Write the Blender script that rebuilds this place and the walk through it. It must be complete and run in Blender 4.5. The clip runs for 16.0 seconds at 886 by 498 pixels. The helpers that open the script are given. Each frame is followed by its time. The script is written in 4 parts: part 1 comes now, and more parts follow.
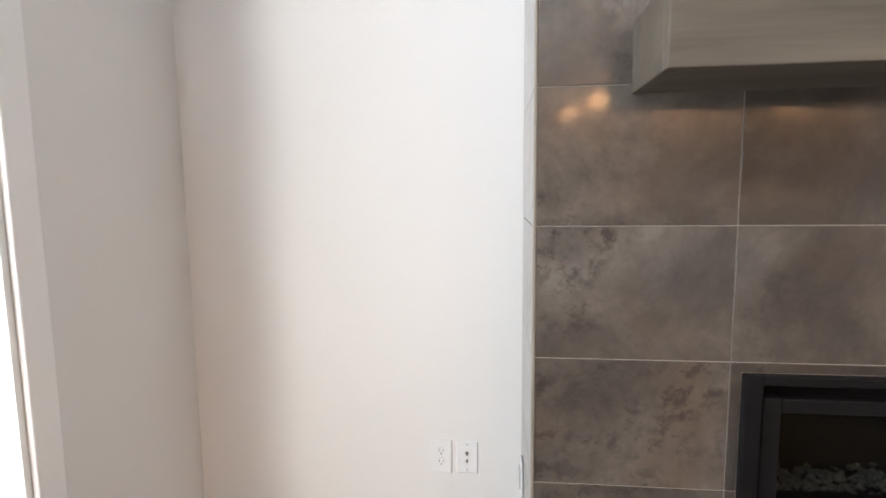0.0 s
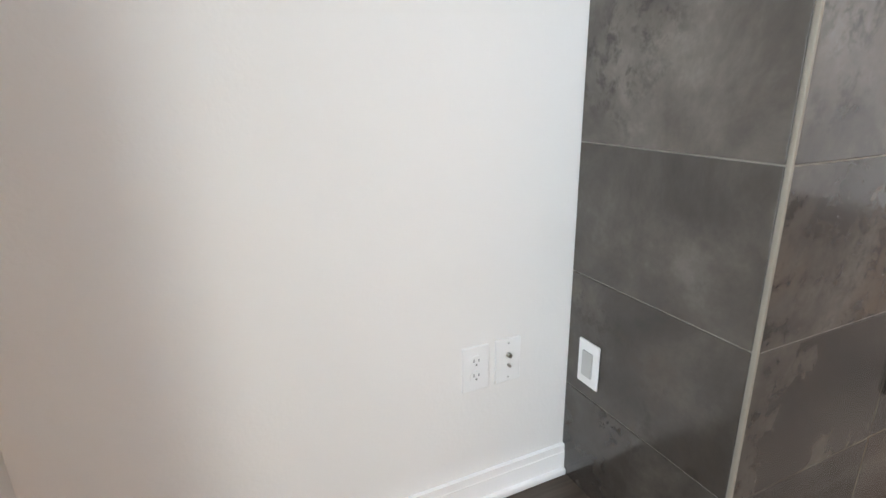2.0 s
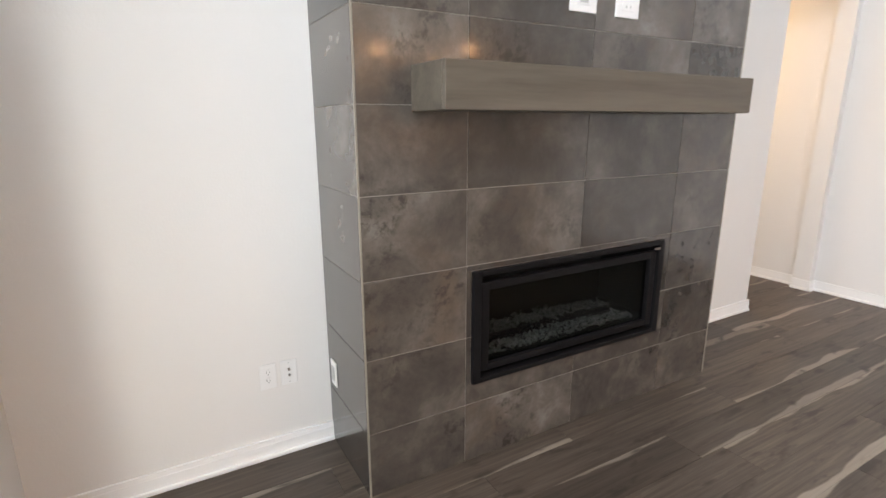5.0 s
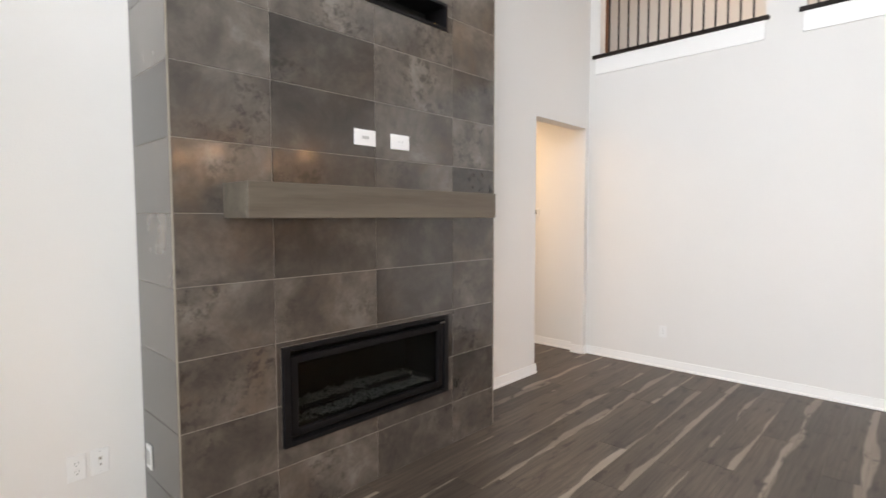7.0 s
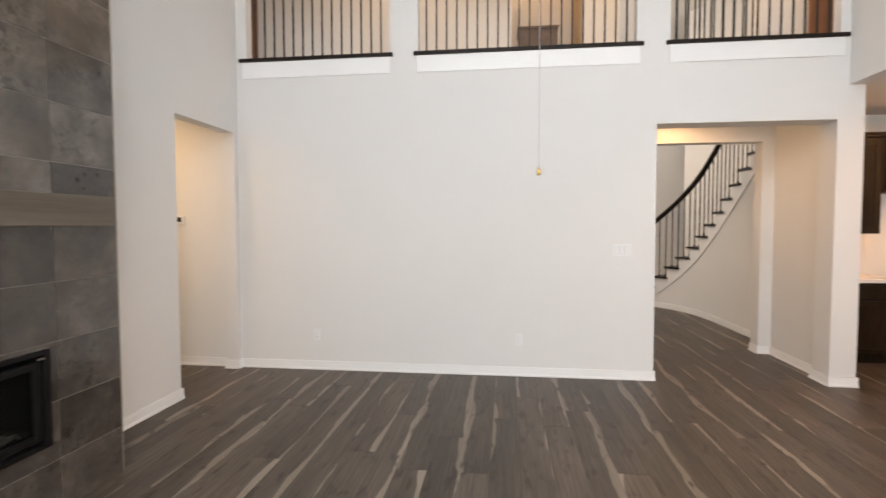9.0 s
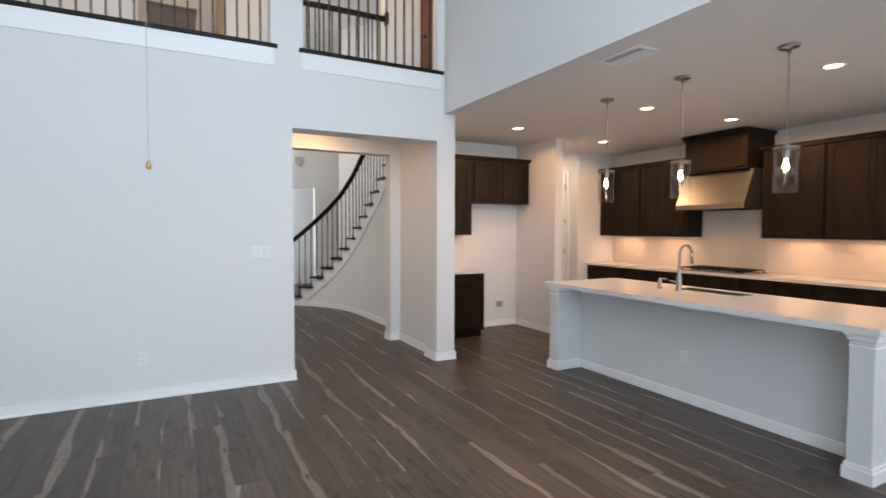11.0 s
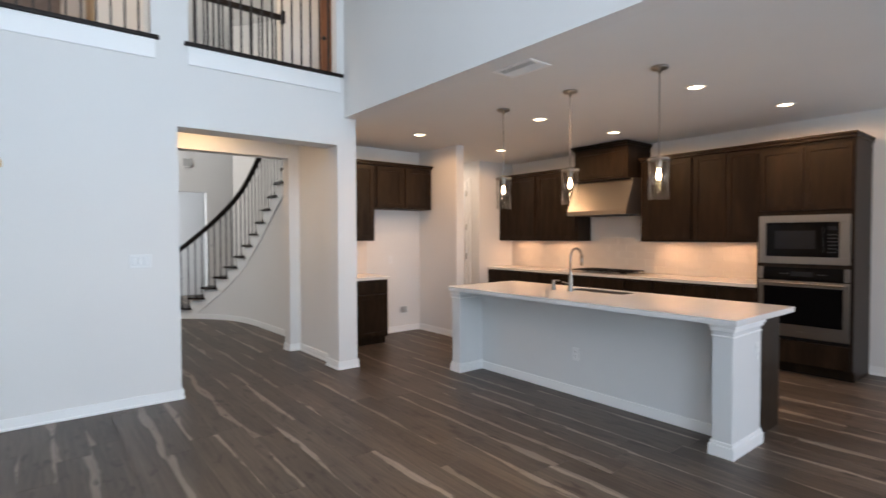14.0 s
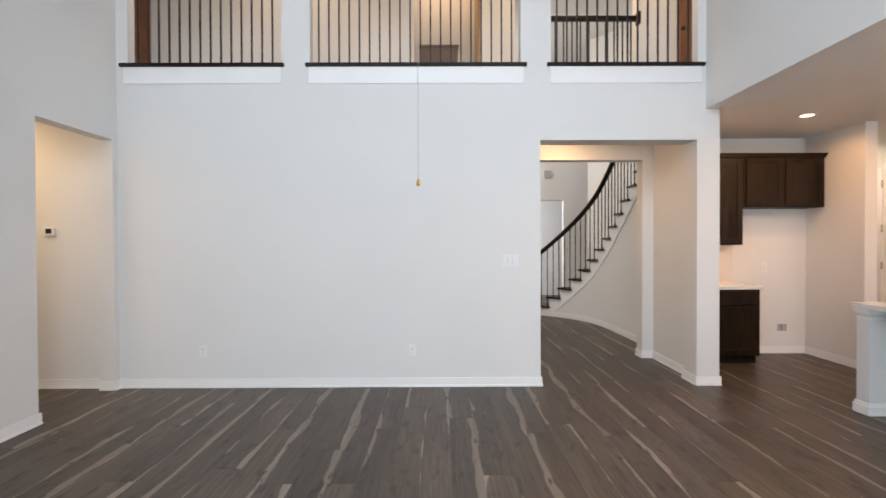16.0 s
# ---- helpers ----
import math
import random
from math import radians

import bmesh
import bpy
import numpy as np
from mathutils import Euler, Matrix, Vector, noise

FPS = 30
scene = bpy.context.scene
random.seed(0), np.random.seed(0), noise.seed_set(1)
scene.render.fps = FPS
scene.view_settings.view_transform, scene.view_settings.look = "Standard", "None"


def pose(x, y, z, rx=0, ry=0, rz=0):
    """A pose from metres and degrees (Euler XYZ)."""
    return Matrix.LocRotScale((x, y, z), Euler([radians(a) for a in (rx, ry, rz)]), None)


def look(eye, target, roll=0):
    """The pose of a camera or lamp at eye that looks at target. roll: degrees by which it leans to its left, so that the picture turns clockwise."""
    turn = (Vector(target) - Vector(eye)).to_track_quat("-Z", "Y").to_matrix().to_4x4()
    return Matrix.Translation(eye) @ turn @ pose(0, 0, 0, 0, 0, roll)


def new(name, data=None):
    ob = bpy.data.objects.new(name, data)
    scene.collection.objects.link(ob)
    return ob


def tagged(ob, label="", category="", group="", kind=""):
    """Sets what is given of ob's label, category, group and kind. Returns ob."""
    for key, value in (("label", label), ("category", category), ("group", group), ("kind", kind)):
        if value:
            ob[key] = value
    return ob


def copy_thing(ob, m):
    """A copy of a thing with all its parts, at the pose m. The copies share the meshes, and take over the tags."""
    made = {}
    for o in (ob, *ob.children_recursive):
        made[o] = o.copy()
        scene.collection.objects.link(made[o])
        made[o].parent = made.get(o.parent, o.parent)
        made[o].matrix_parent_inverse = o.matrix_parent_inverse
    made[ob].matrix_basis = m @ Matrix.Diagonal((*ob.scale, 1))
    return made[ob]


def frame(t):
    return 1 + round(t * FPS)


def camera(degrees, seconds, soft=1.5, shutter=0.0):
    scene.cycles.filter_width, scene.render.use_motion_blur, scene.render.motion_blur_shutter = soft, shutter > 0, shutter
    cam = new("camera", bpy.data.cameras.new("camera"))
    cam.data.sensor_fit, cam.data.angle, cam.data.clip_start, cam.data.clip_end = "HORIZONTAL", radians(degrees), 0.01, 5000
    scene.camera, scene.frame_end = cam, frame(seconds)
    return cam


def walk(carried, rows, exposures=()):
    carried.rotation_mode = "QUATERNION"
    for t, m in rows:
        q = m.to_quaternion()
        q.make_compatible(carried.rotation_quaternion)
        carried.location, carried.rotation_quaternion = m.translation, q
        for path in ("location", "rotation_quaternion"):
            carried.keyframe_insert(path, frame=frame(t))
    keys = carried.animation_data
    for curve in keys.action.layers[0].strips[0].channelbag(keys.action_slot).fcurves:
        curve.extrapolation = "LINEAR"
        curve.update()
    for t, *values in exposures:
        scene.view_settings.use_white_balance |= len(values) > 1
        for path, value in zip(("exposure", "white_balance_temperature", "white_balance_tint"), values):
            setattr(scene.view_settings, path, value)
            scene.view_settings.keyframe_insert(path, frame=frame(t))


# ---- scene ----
cam = camera(82.0, 16.0, shutter=0.32)
PATH = [
    (0, (0.338, 0.326, 1.279), (0.127, 2.302, 1.06), -0.6),
    (0.3, (0.14, 0.389, 1.249), (0.126, 2.373, 0.999), -0.8),
    (0.5, (0.027, 0.446, 1.242), (0.142, 2.419, 0.935), -1.1),
    (1, (-0.19, 0.668, 1.172), (0.193, 2.585, 0.751), -1.2),
    (1.5, (-0.323, 0.852, 1.116), (0.311, 2.681, 0.613), -0.8),
    (2, (-0.353, 1.037, 1.007), (0.442, 2.774, 0.415), -1.0),
    (2.5, (-0.368, 1.112, 0.98), (0.55, 2.775, 0.353), -0.4),
    (3, (-0.351, 0.965, 1.108), (0.614, 2.588, 0.447), -0.1),
    (3.5, (-0.276, 0.683, 1.256), (0.688, 2.309, 0.603), 0.1),
    (4, (-0.198, 0.331, 1.362), (0.75, 1.983, 0.751), 0.1),
    (4.2, (-0.127, 0.228, 1.394), (0.782, 1.902, 0.785), -0.1),
    (6.3, (-0.327, -0.588, 1.476), (0.899, 0.983, 1.297), 0.0),
    (6.5, (-0.329, -0.626, 1.483), (0.951, 0.903, 1.327), 0.0),
    (7, (-0.323, -0.717, 1.487), (1.125, 0.657, 1.366), -0.1),
    (7.5, (-0.313, -0.762, 1.482), (1.317, 0.392, 1.375), -0.3),
    (8, (-0.289, -0.763, 1.493), (1.501, 0.122, 1.389), -0.0),
    (8.5, (-0.279, -0.778, 1.499), (1.633, -0.2, 1.397), -0.0),
    (9, (-0.241, -0.805, 1.486), (1.742, -0.558, 1.395), -0.1),
    (9.5, (-0.214, -0.899, 1.479), (1.783, -0.958, 1.395), -0.2),
    (10, (-0.231, -1.042, 1.482), (1.737, -1.392, 1.402), -0.1),
    (10.2, (-0.244, -1.088, 1.492), (1.699, -1.554, 1.409), -0.0),
    (12.3, (-0.197, -1.244, 1.432), (1.169, -2.703, 1.375), -0.2),
    (12.5, (-0.197, -1.259, 1.431), (1.123, -2.76, 1.374), -0.2),
    (13, (-0.208, -1.278, 1.433), (1.037, -2.843, 1.376), -0.1),
    (13.5, (-0.216, -1.246, 1.447), (1.099, -2.752, 1.391), -0.2),
    (14, (-0.231, -1.222, 1.462), (1.336, -2.464, 1.409), -0.2),
    (14.5, (-0.278, -1.173, 1.483), (1.508, -2.071, 1.427), -0.1),
    (15, (-0.344, -1.281, 1.447), (1.597, -1.764, 1.41), -0.1),
    (15.5, (-0.301, -1.267, 1.45), (1.689, -1.459, 1.416), -0.1),
    (16, (-0.25, -1.215, 1.424), (1.75, -1.224, 1.401), -0.2),
]
walk(cam, [(t, look(eye, target, roll)) for t, eye, target, roll in PATH], [(0, 0.30, 6750, 15), (2.0, 0.17, 6480, 12), (3.0, 0.18, 6600, 14), (4.2, 0.27, 6900, 15), (6.4, 0.0, 6750, 14), (7.2, 0.04, 7100, 15), (8.0, -0.09, 7250, 16), (9.0, -0.30, 7200, 15), (10.2, -0.56, 6300, 12), (12.3, -0.33, 5850, 8), (13.5, -0.34, 5800, 8), (14.0, -0.50, 5900, 9), (15.0, -0.62, 6050, 10), (16.0, -0.38, 6450, 12)])

# ---- world, sun, large lights ----
world = bpy.data.worlds.new("world")
scene.world = world
world.use_nodes = True
wn = world.node_tree.nodes
sky = wn.new("ShaderNodeTexSky")
sky.sky_type, sky.sun_disc = "NISHITA", False
sky.sun_elevation, sky.sun_rotation = radians(48), radians(120)
wn["Background"].inputs[1].default_value = 0.10
world.node_tree.links.new(sky.outputs[0], wn["Background"].inputs[0])
sun = new("sun", bpy.data.lights.new("sun", "SUN"))
sun.data.energy, sun.data.angle, sun.data.color = 2.5, radians(0.5), (1, 0.95, 0.88)
sun.matrix_world = look((8, 3, 10), (0, 0, 0))


def area(name, m, sx, sy, watts, color):
    d = bpy.data.lights.new(name, "AREA")
    d.shape, d.size, d.size_y, d.energy, d.color = "RECTANGLE", sx, sy, watts, color
    ob = new(name, d)
    ob.matrix_world = m
    return ob


def point(name, p, watts, color, radius=0.05):
    d = bpy.data.lights.new(name, "POINT")
    d.energy, d.color, d.shadow_soft_size = watts, color, radius
    ob = new(name, d)
    ob.location = p
    return ob


def spot(name, p, watts, color, angle=130, radius=0.05):
    d = bpy.data.lights.new(name, "SPOT")
    d.energy, d.color, d.shadow_soft_size, d.spot_size, d.spot_blend = watts, color, radius, radians(angle), 0.25
    ob = new(name, d)
    ob.location = p
    return ob


DAY = (0.84, 0.91, 1.0)
WARM = (1.0, 0.58, 0.27)
# plan
XW, XE, YN, YS = -0.72, 4.80, 1.97, -3.847
ZC, ZT = 2.745, 5.6
YK, XB = -8.0, -3.2
WINDOWS_G = [(1.32, 0.05), (-0.25, -1.55), (-1.85, -3.15)]
for (a, b), watts in zip(WINDOWS_G, (26, 60, 60)):
    area("window_light", look((XW - 0.30, (a + b) / 2, 1.26), (5, (a + b) / 2, 1.0)), 1.25, 2.25, watts, DAY)
    area("upper_window_light", look((XW - 0.30, (a + b) / 2, 4.0), (4, (a + b) / 2, 2.0)), 1.25, 1.9, 78, DAY)
for a, b in [(-4.6, -6.0), (-6.3, -7.7)]:
    area("window_light", look((XB - 0.10, (a + b) / 2, 1.35), (0.9, -8.0, 0.6)), 1.3, 2.0, 66, DAY)
# added lamp in place of bright sky, through first window onto alcove wall
area("alcove_sky_fill", look((-1.43, -0.32, 1.95), (-0.1, 1.97, 0.0)), 0.36, 0.9, 15, (0.68, 0.84, 1.0))
# fill lamp added to light the wall from below, as a sunlit lawn would
area("lawn_bounce_fill", look((-1.43, -0.32, 0.55), (-0.1, 1.97, 2.6)), 0.36, 0.9, 10, (1.0, 0.87, 0.56))
# unseen area lamps added to brighten the foyer and the room beyond its doorway
area("foyer_fill", look((9.9, -0.5, 4.0), (12.0, -4.0, 2.2)), 1.6, 2.0, 165, (1.0, 0.94, 0.86))
area("far_room_fill", look((12.9, -1.2, 2.4), (13.4, -4, 1.0)), 1.0, 1.0, 130, (0.95, 0.97, 1.0))

# ---- materials ----
MATS = {}


def mat(name, color, rough=0.5, metal=0.0, var=0.06, scale=6.0, bump=0.0, bscale=200.0, spec=0.5, coat=0.0, rnd=0.0):
    m = bpy.data.materials.new(name)
    m.use_nodes = True
    nt = m.node_tree
    p = nt.nodes["Principled BSDF"]
    p.inputs["Roughness"].default_value, p.inputs["Metallic"].default_value = rough, metal
    p.inputs["Specular IOR Level"].default_value, p.inputs["Coat Weight"].default_value = spec, coat
    tc = nt.nodes.new("ShaderNodeTexCoord")
    nz = nt.nodes.new("ShaderNodeTexNoise")
    nz.inputs["Scale"].default_value, nz.inputs["Detail"].default_value = scale, 5
    nt.links.new(tc.outputs["Object"], nz.inputs["Vector"])
    rp = nt.nodes.new("ShaderNodeValToRGB")
    e = rp.color_ramp.elements
    e[0].position, e[1].position = 0.3, 0.7
    e[0].color = (*[c * (1 - var) for c in color], 1)
    e[1].color = (*[min(1, c * (1 + var)) for c in color], 1)
    nt.links.new(nz.outputs["Fac"], rp.inputs["Fac"])
    nt.links.new(rp.outputs["Color"], p.inputs["Base Color"])
    rr = nt.nodes.new("ShaderNodeMapRange")
    rr.inputs["To Min"].default_value, rr.inputs["To Max"].default_value = max(0.02, rough * 0.88), min(1, rough * 1.12)
    nt.links.new(nz.outputs["Fac"], rr.inputs["Value"])
    nt.links.new(rr.outputs["Result"], p.inputs["Roughness"])
    if bump:
        n2 = nt.nodes.new("ShaderNodeTexNoise")
        n2.inputs["Scale"].default_value, n2.inputs["Detail"].default_value = bscale, 3
        nt.links.new(tc.outputs["Object"], n2.inputs["Vector"])
        b = nt.nodes.new("ShaderNodeBump")
        b.inputs["Strength"].default_value, b.inputs["Distance"].default_value = bump, 0.002
        nt.links.new(n2.outputs["Fac"], b.inputs["Height"])
        nt.links.new(b.outputs["Normal"], p.inputs["Normal"])
    MATS[name] = m
    return m


def emit(name, color, strength):
    m = mat(name, color, 0.4)
    p = m.node_tree.nodes["Principled BSDF"]
    p.inputs["Emission Color"].default_value = (*color, 1)
    p.inputs["Emission Strength"].default_value = strength
    return m


def glass(name, color=(1, 1, 1), gloss=1.0):
    """Thin clear glass: what lies behind shows through, with a mirror sheen that grows towards the edge."""
    m = bpy.data.materials.new(name)
    m.use_nodes = True
    nt = m.node_tree
    nt.nodes.remove(nt.nodes["Principled BSDF"])
    tr = nt.nodes.new("ShaderNodeBsdfTransparent")
    tr.inputs["Color"].default_value = (*color, 1)
    gl = nt.nodes.new("ShaderNodeBsdfGlossy")
    gl.inputs["Roughness"].default_value = 0.02
    fr = nt.nodes.new("ShaderNodeLayerWeight")
    fr.inputs["Blend"].default_value = 0.5
    pw = nt.nodes.new("ShaderNodeMath")
    pw.operation, pw.inputs[1].default_value = "POWER", 3.5
    nt.links.new(fr.outputs["Facing"], pw.inputs[0])
    mu = nt.nodes.new("ShaderNodeMath")
    mu.operation, mu.inputs[1].default_value, mu.inputs[2].default_value = "MULTIPLY_ADD", 0.5 * gloss, 0.035 * gloss
    mx = nt.nodes.new("ShaderNodeMixShader")
    nt.links.new(pw.outputs[0], mu.inputs[0])
    nt.links.new(mu.outputs[0], mx.inputs[0])
    nt.links.new(tr.outputs[0], mx.inputs[1])
    nt.links.new(gl.outputs[0], mx.inputs[2])
    nt.links.new(mx.outputs[0], nt.nodes["Material Output"].inputs["Surface"])
    return m


def ramp(nt, stops, fac):
    r = nt.nodes.new("ShaderNodeValToRGB")
    el = r.color_ramp.elements
    while len(el) < len(stops):
        el.new(0.5)
    for e, (pos, c) in zip(el, stops):
        e.position, e.color = pos, (*c, 1)
    nt.links.new(fac, r.inputs["Fac"])
    return r.outputs["Color"]


def wood(name, stops, rough, axis, stretch, rnd=0.3, streak=0.0, bump=0.15, scale=1.0):
    """Grain that runs along one axis; each piece has its own tone and grain."""
    m = bpy.data.materials.new(name)
    m.use_nodes = True
    nt = m.node_tree
    L = nt.links.new
    p = nt.nodes["Principled BSDF"]
    tc = nt.nodes.new("ShaderNodeTexCoord")
    oi = nt.nodes.new("ShaderNodeObjectInfo")
    ge = nt.nodes.new("ShaderNodeNewGeometry")
    ad = nt.nodes.new("ShaderNodeMath")
    L(oi.outputs["Random"], ad.inputs[0])
    L(ge.outputs["Random Per Island"], ad.inputs[1])
    mul = nt.nodes.new("ShaderNodeMath")
    mul.operation, mul.inputs[1].default_value = "MULTIPLY", 37.0
    L(ad.outputs[0], mul.inputs[0])
    mp = nt.nodes.new("ShaderNodeMapping")
    s = [14.0 * scale] * 3
    s[axis] = 14.0 * scale / stretch
    mp.inputs["Scale"].default_value = s
    cv = nt.nodes.new("ShaderNodeCombineXYZ")
    for i in range(3):
        L(mul.outputs[0], cv.inputs[i])
    L(tc.outputs["Object"], mp.inputs["Vector"])
    L(cv.outputs[0], mp.inputs["Location"])
    n = nt.nodes.new("ShaderNodeTexNoise")
    n.inputs["Scale"].default_value, n.inputs["Detail"].default_value, n.inputs["Distortion"].default_value = 1.0, 7, 0.6
    L(mp.outputs[0], n.inputs["Vector"])
    nf = nt.nodes.new("ShaderNodeTexNoise")
    nf.inputs["Scale"].default_value, nf.inputs["Detail"].default_value = 7.0, 4
    L(mp.outputs[0], nf.inputs["Vector"])
    mix = nt.nodes.new("ShaderNodeMath")
    mix.operation = "MULTIPLY_ADD"
    mix.inputs[1].default_value = 0.3
    L(nf.outputs["Fac"], mix.inputs[0])
    sh = nt.nodes.new("ShaderNodeMath")
    sh.operation, sh.inputs[1].default_value = "SUBTRACT", 0.15
    L(n.outputs["Fac"], sh.inputs[0])
    L(sh.outputs[0], mix.inputs[2])
    col = ramp(nt, stops, mix.outputs[0])
    fr = nt.nodes.new("ShaderNodeMath")
    fr.operation = "FRACT"
    L(ad.outputs[0], fr.inputs[0])
    tone = nt.nodes.new("ShaderNodeMapRange")
    tone.inputs["To Min"].default_value, tone.inputs["To Max"].default_value = 1 - rnd, 1 + rnd
    L(fr.outputs[0], tone.inputs["Value"])
    mc = nt.nodes.new("ShaderNodeMix")
    mc.data_type, mc.blend_type = "RGBA", "MULTIPLY"
    mc.inputs["Factor"].default_value = 1
    L(col, mc.inputs["A"])
    L(tone.outputs[0], mc.inputs["B"])
    L(mc.outputs["Result"], p.inputs["Base Color"])
    p.inputs["Roughness"].default_value = rough
    b = nt.nodes.new("ShaderNodeBump")
    b.inputs["Strength"].default_value, b.inputs["Distance"].default_value = bump, 0.002
    L(mix.outputs[0], b.inputs["Height"])
    L(b.outputs["Normal"], p.inputs["Normal"])
    return m


M_WALL = mat("wall_paint", (0.765, 0.752, 0.73), 0.85, var=0.012, scale=1.5, bump=0.25, bscale=110)
M_CEIL = mat("ceiling_paint", (0.78, 0.77, 0.75), 0.9, var=0.012, scale=1.5, bump=0.25, bscale=90)
M_TRIM = mat("trim_paint", (0.88, 0.875, 0.86), 0.35, var=0.012, scale=3)
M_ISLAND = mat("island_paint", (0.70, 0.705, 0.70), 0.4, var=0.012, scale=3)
M_PLATE = mat("plate_plastic", (0.80, 0.80, 0.79), 0.3, var=0.01)
M_SLOT = mat("plate_slot", (0.10, 0.10, 0.10), 0.4)
M_GREYP = mat("grey_insert", (0.45, 0.45, 0.44), 0.35)
M_GROUT = mat("grout", (0.27, 0.245, 0.21), 0.85, var=0.12, scale=30)
M_EDGE = mat("tile_edge_trim", (0.27, 0.24, 0.195), 0.45, metal=0.2, var=0.05)
M_BLACK = mat("black_metal", (0.009, 0.0085, 0.009), 0.42, var=0.15, scale=20, spec=0.10)
M_MATTE = mat("firebox_black", (0.006, 0.0075, 0.0065), 0.8, var=0.2)
M_IRON = mat("wrought_iron", (0.012, 0.011, 0.011), 0.45, var=0.2, scale=30)
M_ESP = wood("espresso_wood", [(0.3, (0.010, 0.007, 0.006)), (0.7, (0.022, 0.015, 0.012))], 0.35, 0, 8, 0.1)
M_STEEL = mat("brushed_steel", (0.30, 0.282, 0.26), 0.38, metal=1.0, var=0.012, scale=5)
M_NICKEL = mat("brushed_nickel", (0.36, 0.335, 0.30), 0.3, metal=1.0, var=0.015, scale=8)
M_OVENGLASS = mat("oven_glass", (0.004, 0.004, 0.0045), 0.06, var=0.05, spec=0.12)
M_DISPLAY = mat("display", (0.018, 0.019, 0.023), 0.15, spec=0.2)
M_KEY = mat("printed_key", (0.032, 0.032, 0.034), 0.4)
M_QUARTZ = mat("quartz", (0.74, 0.725, 0.70), 0.16, var=0.02, scale=45)
M_SPLASH = mat("backsplash_tile", (0.74, 0.70, 0.65), 0.14, var=0.04, scale=3, bump=0.35, bscale=14)
M_GLASS = glass("clear_glass", (0.97, 0.975, 0.97), 0.9)
M_PANE = glass("window_glass", (0.97, 0.99, 0.98))
M_FGLASS = glass("tinted_fire_glass", (0.50, 0.52, 0.51), 0.5)
M_CRYSTAL = mat("fire_glass_chips", (0.22, 0.23, 0.225), 0.2, var=0.5, scale=60)
M_BULB = emit("bulb", (1.0, 0.60, 0.27), 75)
M_CAN = emit("can_lens", (1.0, 0.72, 0.42), 13)
M_BRASS = mat("brass", (0.70, 0.45, 0.12), 0.3, metal=1.0)
M_DOORWOOD = wood("stained_door_wood", [(0.3, (0.16, 0.065, 0.030)), (0.7, (0.30, 0.13, 0.06))], 0.4, 2, 9, 0.1)
M_OAKDOOR = wood("tan_door_wood", [(0.3, (0.40, 0.27, 0.14)), (0.7, (0.52, 0.37, 0.21))], 0.45, 2, 9, 0.1)
M_BROWNCAB = wood("brown_cabinet_wood", [(0.3, (0.11, 0.075, 0.055)), (0.7, (0.17, 0.12, 0.09))], 0.4, 1, 9, 0.1)
M_CAB = wood("dark_stained_maple", [(0.25, (0.010, 0.0063, 0.0038)), (0.5, (0.019, 0.0122, 0.0073)), (0.8, (0.033, 0.0212, 0.0127))], 0.42, 2, 9, 0.10, bump=0.06)
M_MANTEL = wood("grey_washed_oak", [(0.2, (0.060, 0.049, 0.036)), (0.5, (0.106, 0.088, 0.066)), (0.8, (0.142, 0.119, 0.090))], 0.55, 0, 14, 0.05, bump=0.3)
M_SUBFLOOR = mat("plank_joint", (0.05, 0.038, 0.03), 0.8)
M_GRASS = mat("lawn", (0.06, 0.11, 0.035), 0.9, var=0.4, scale=3)


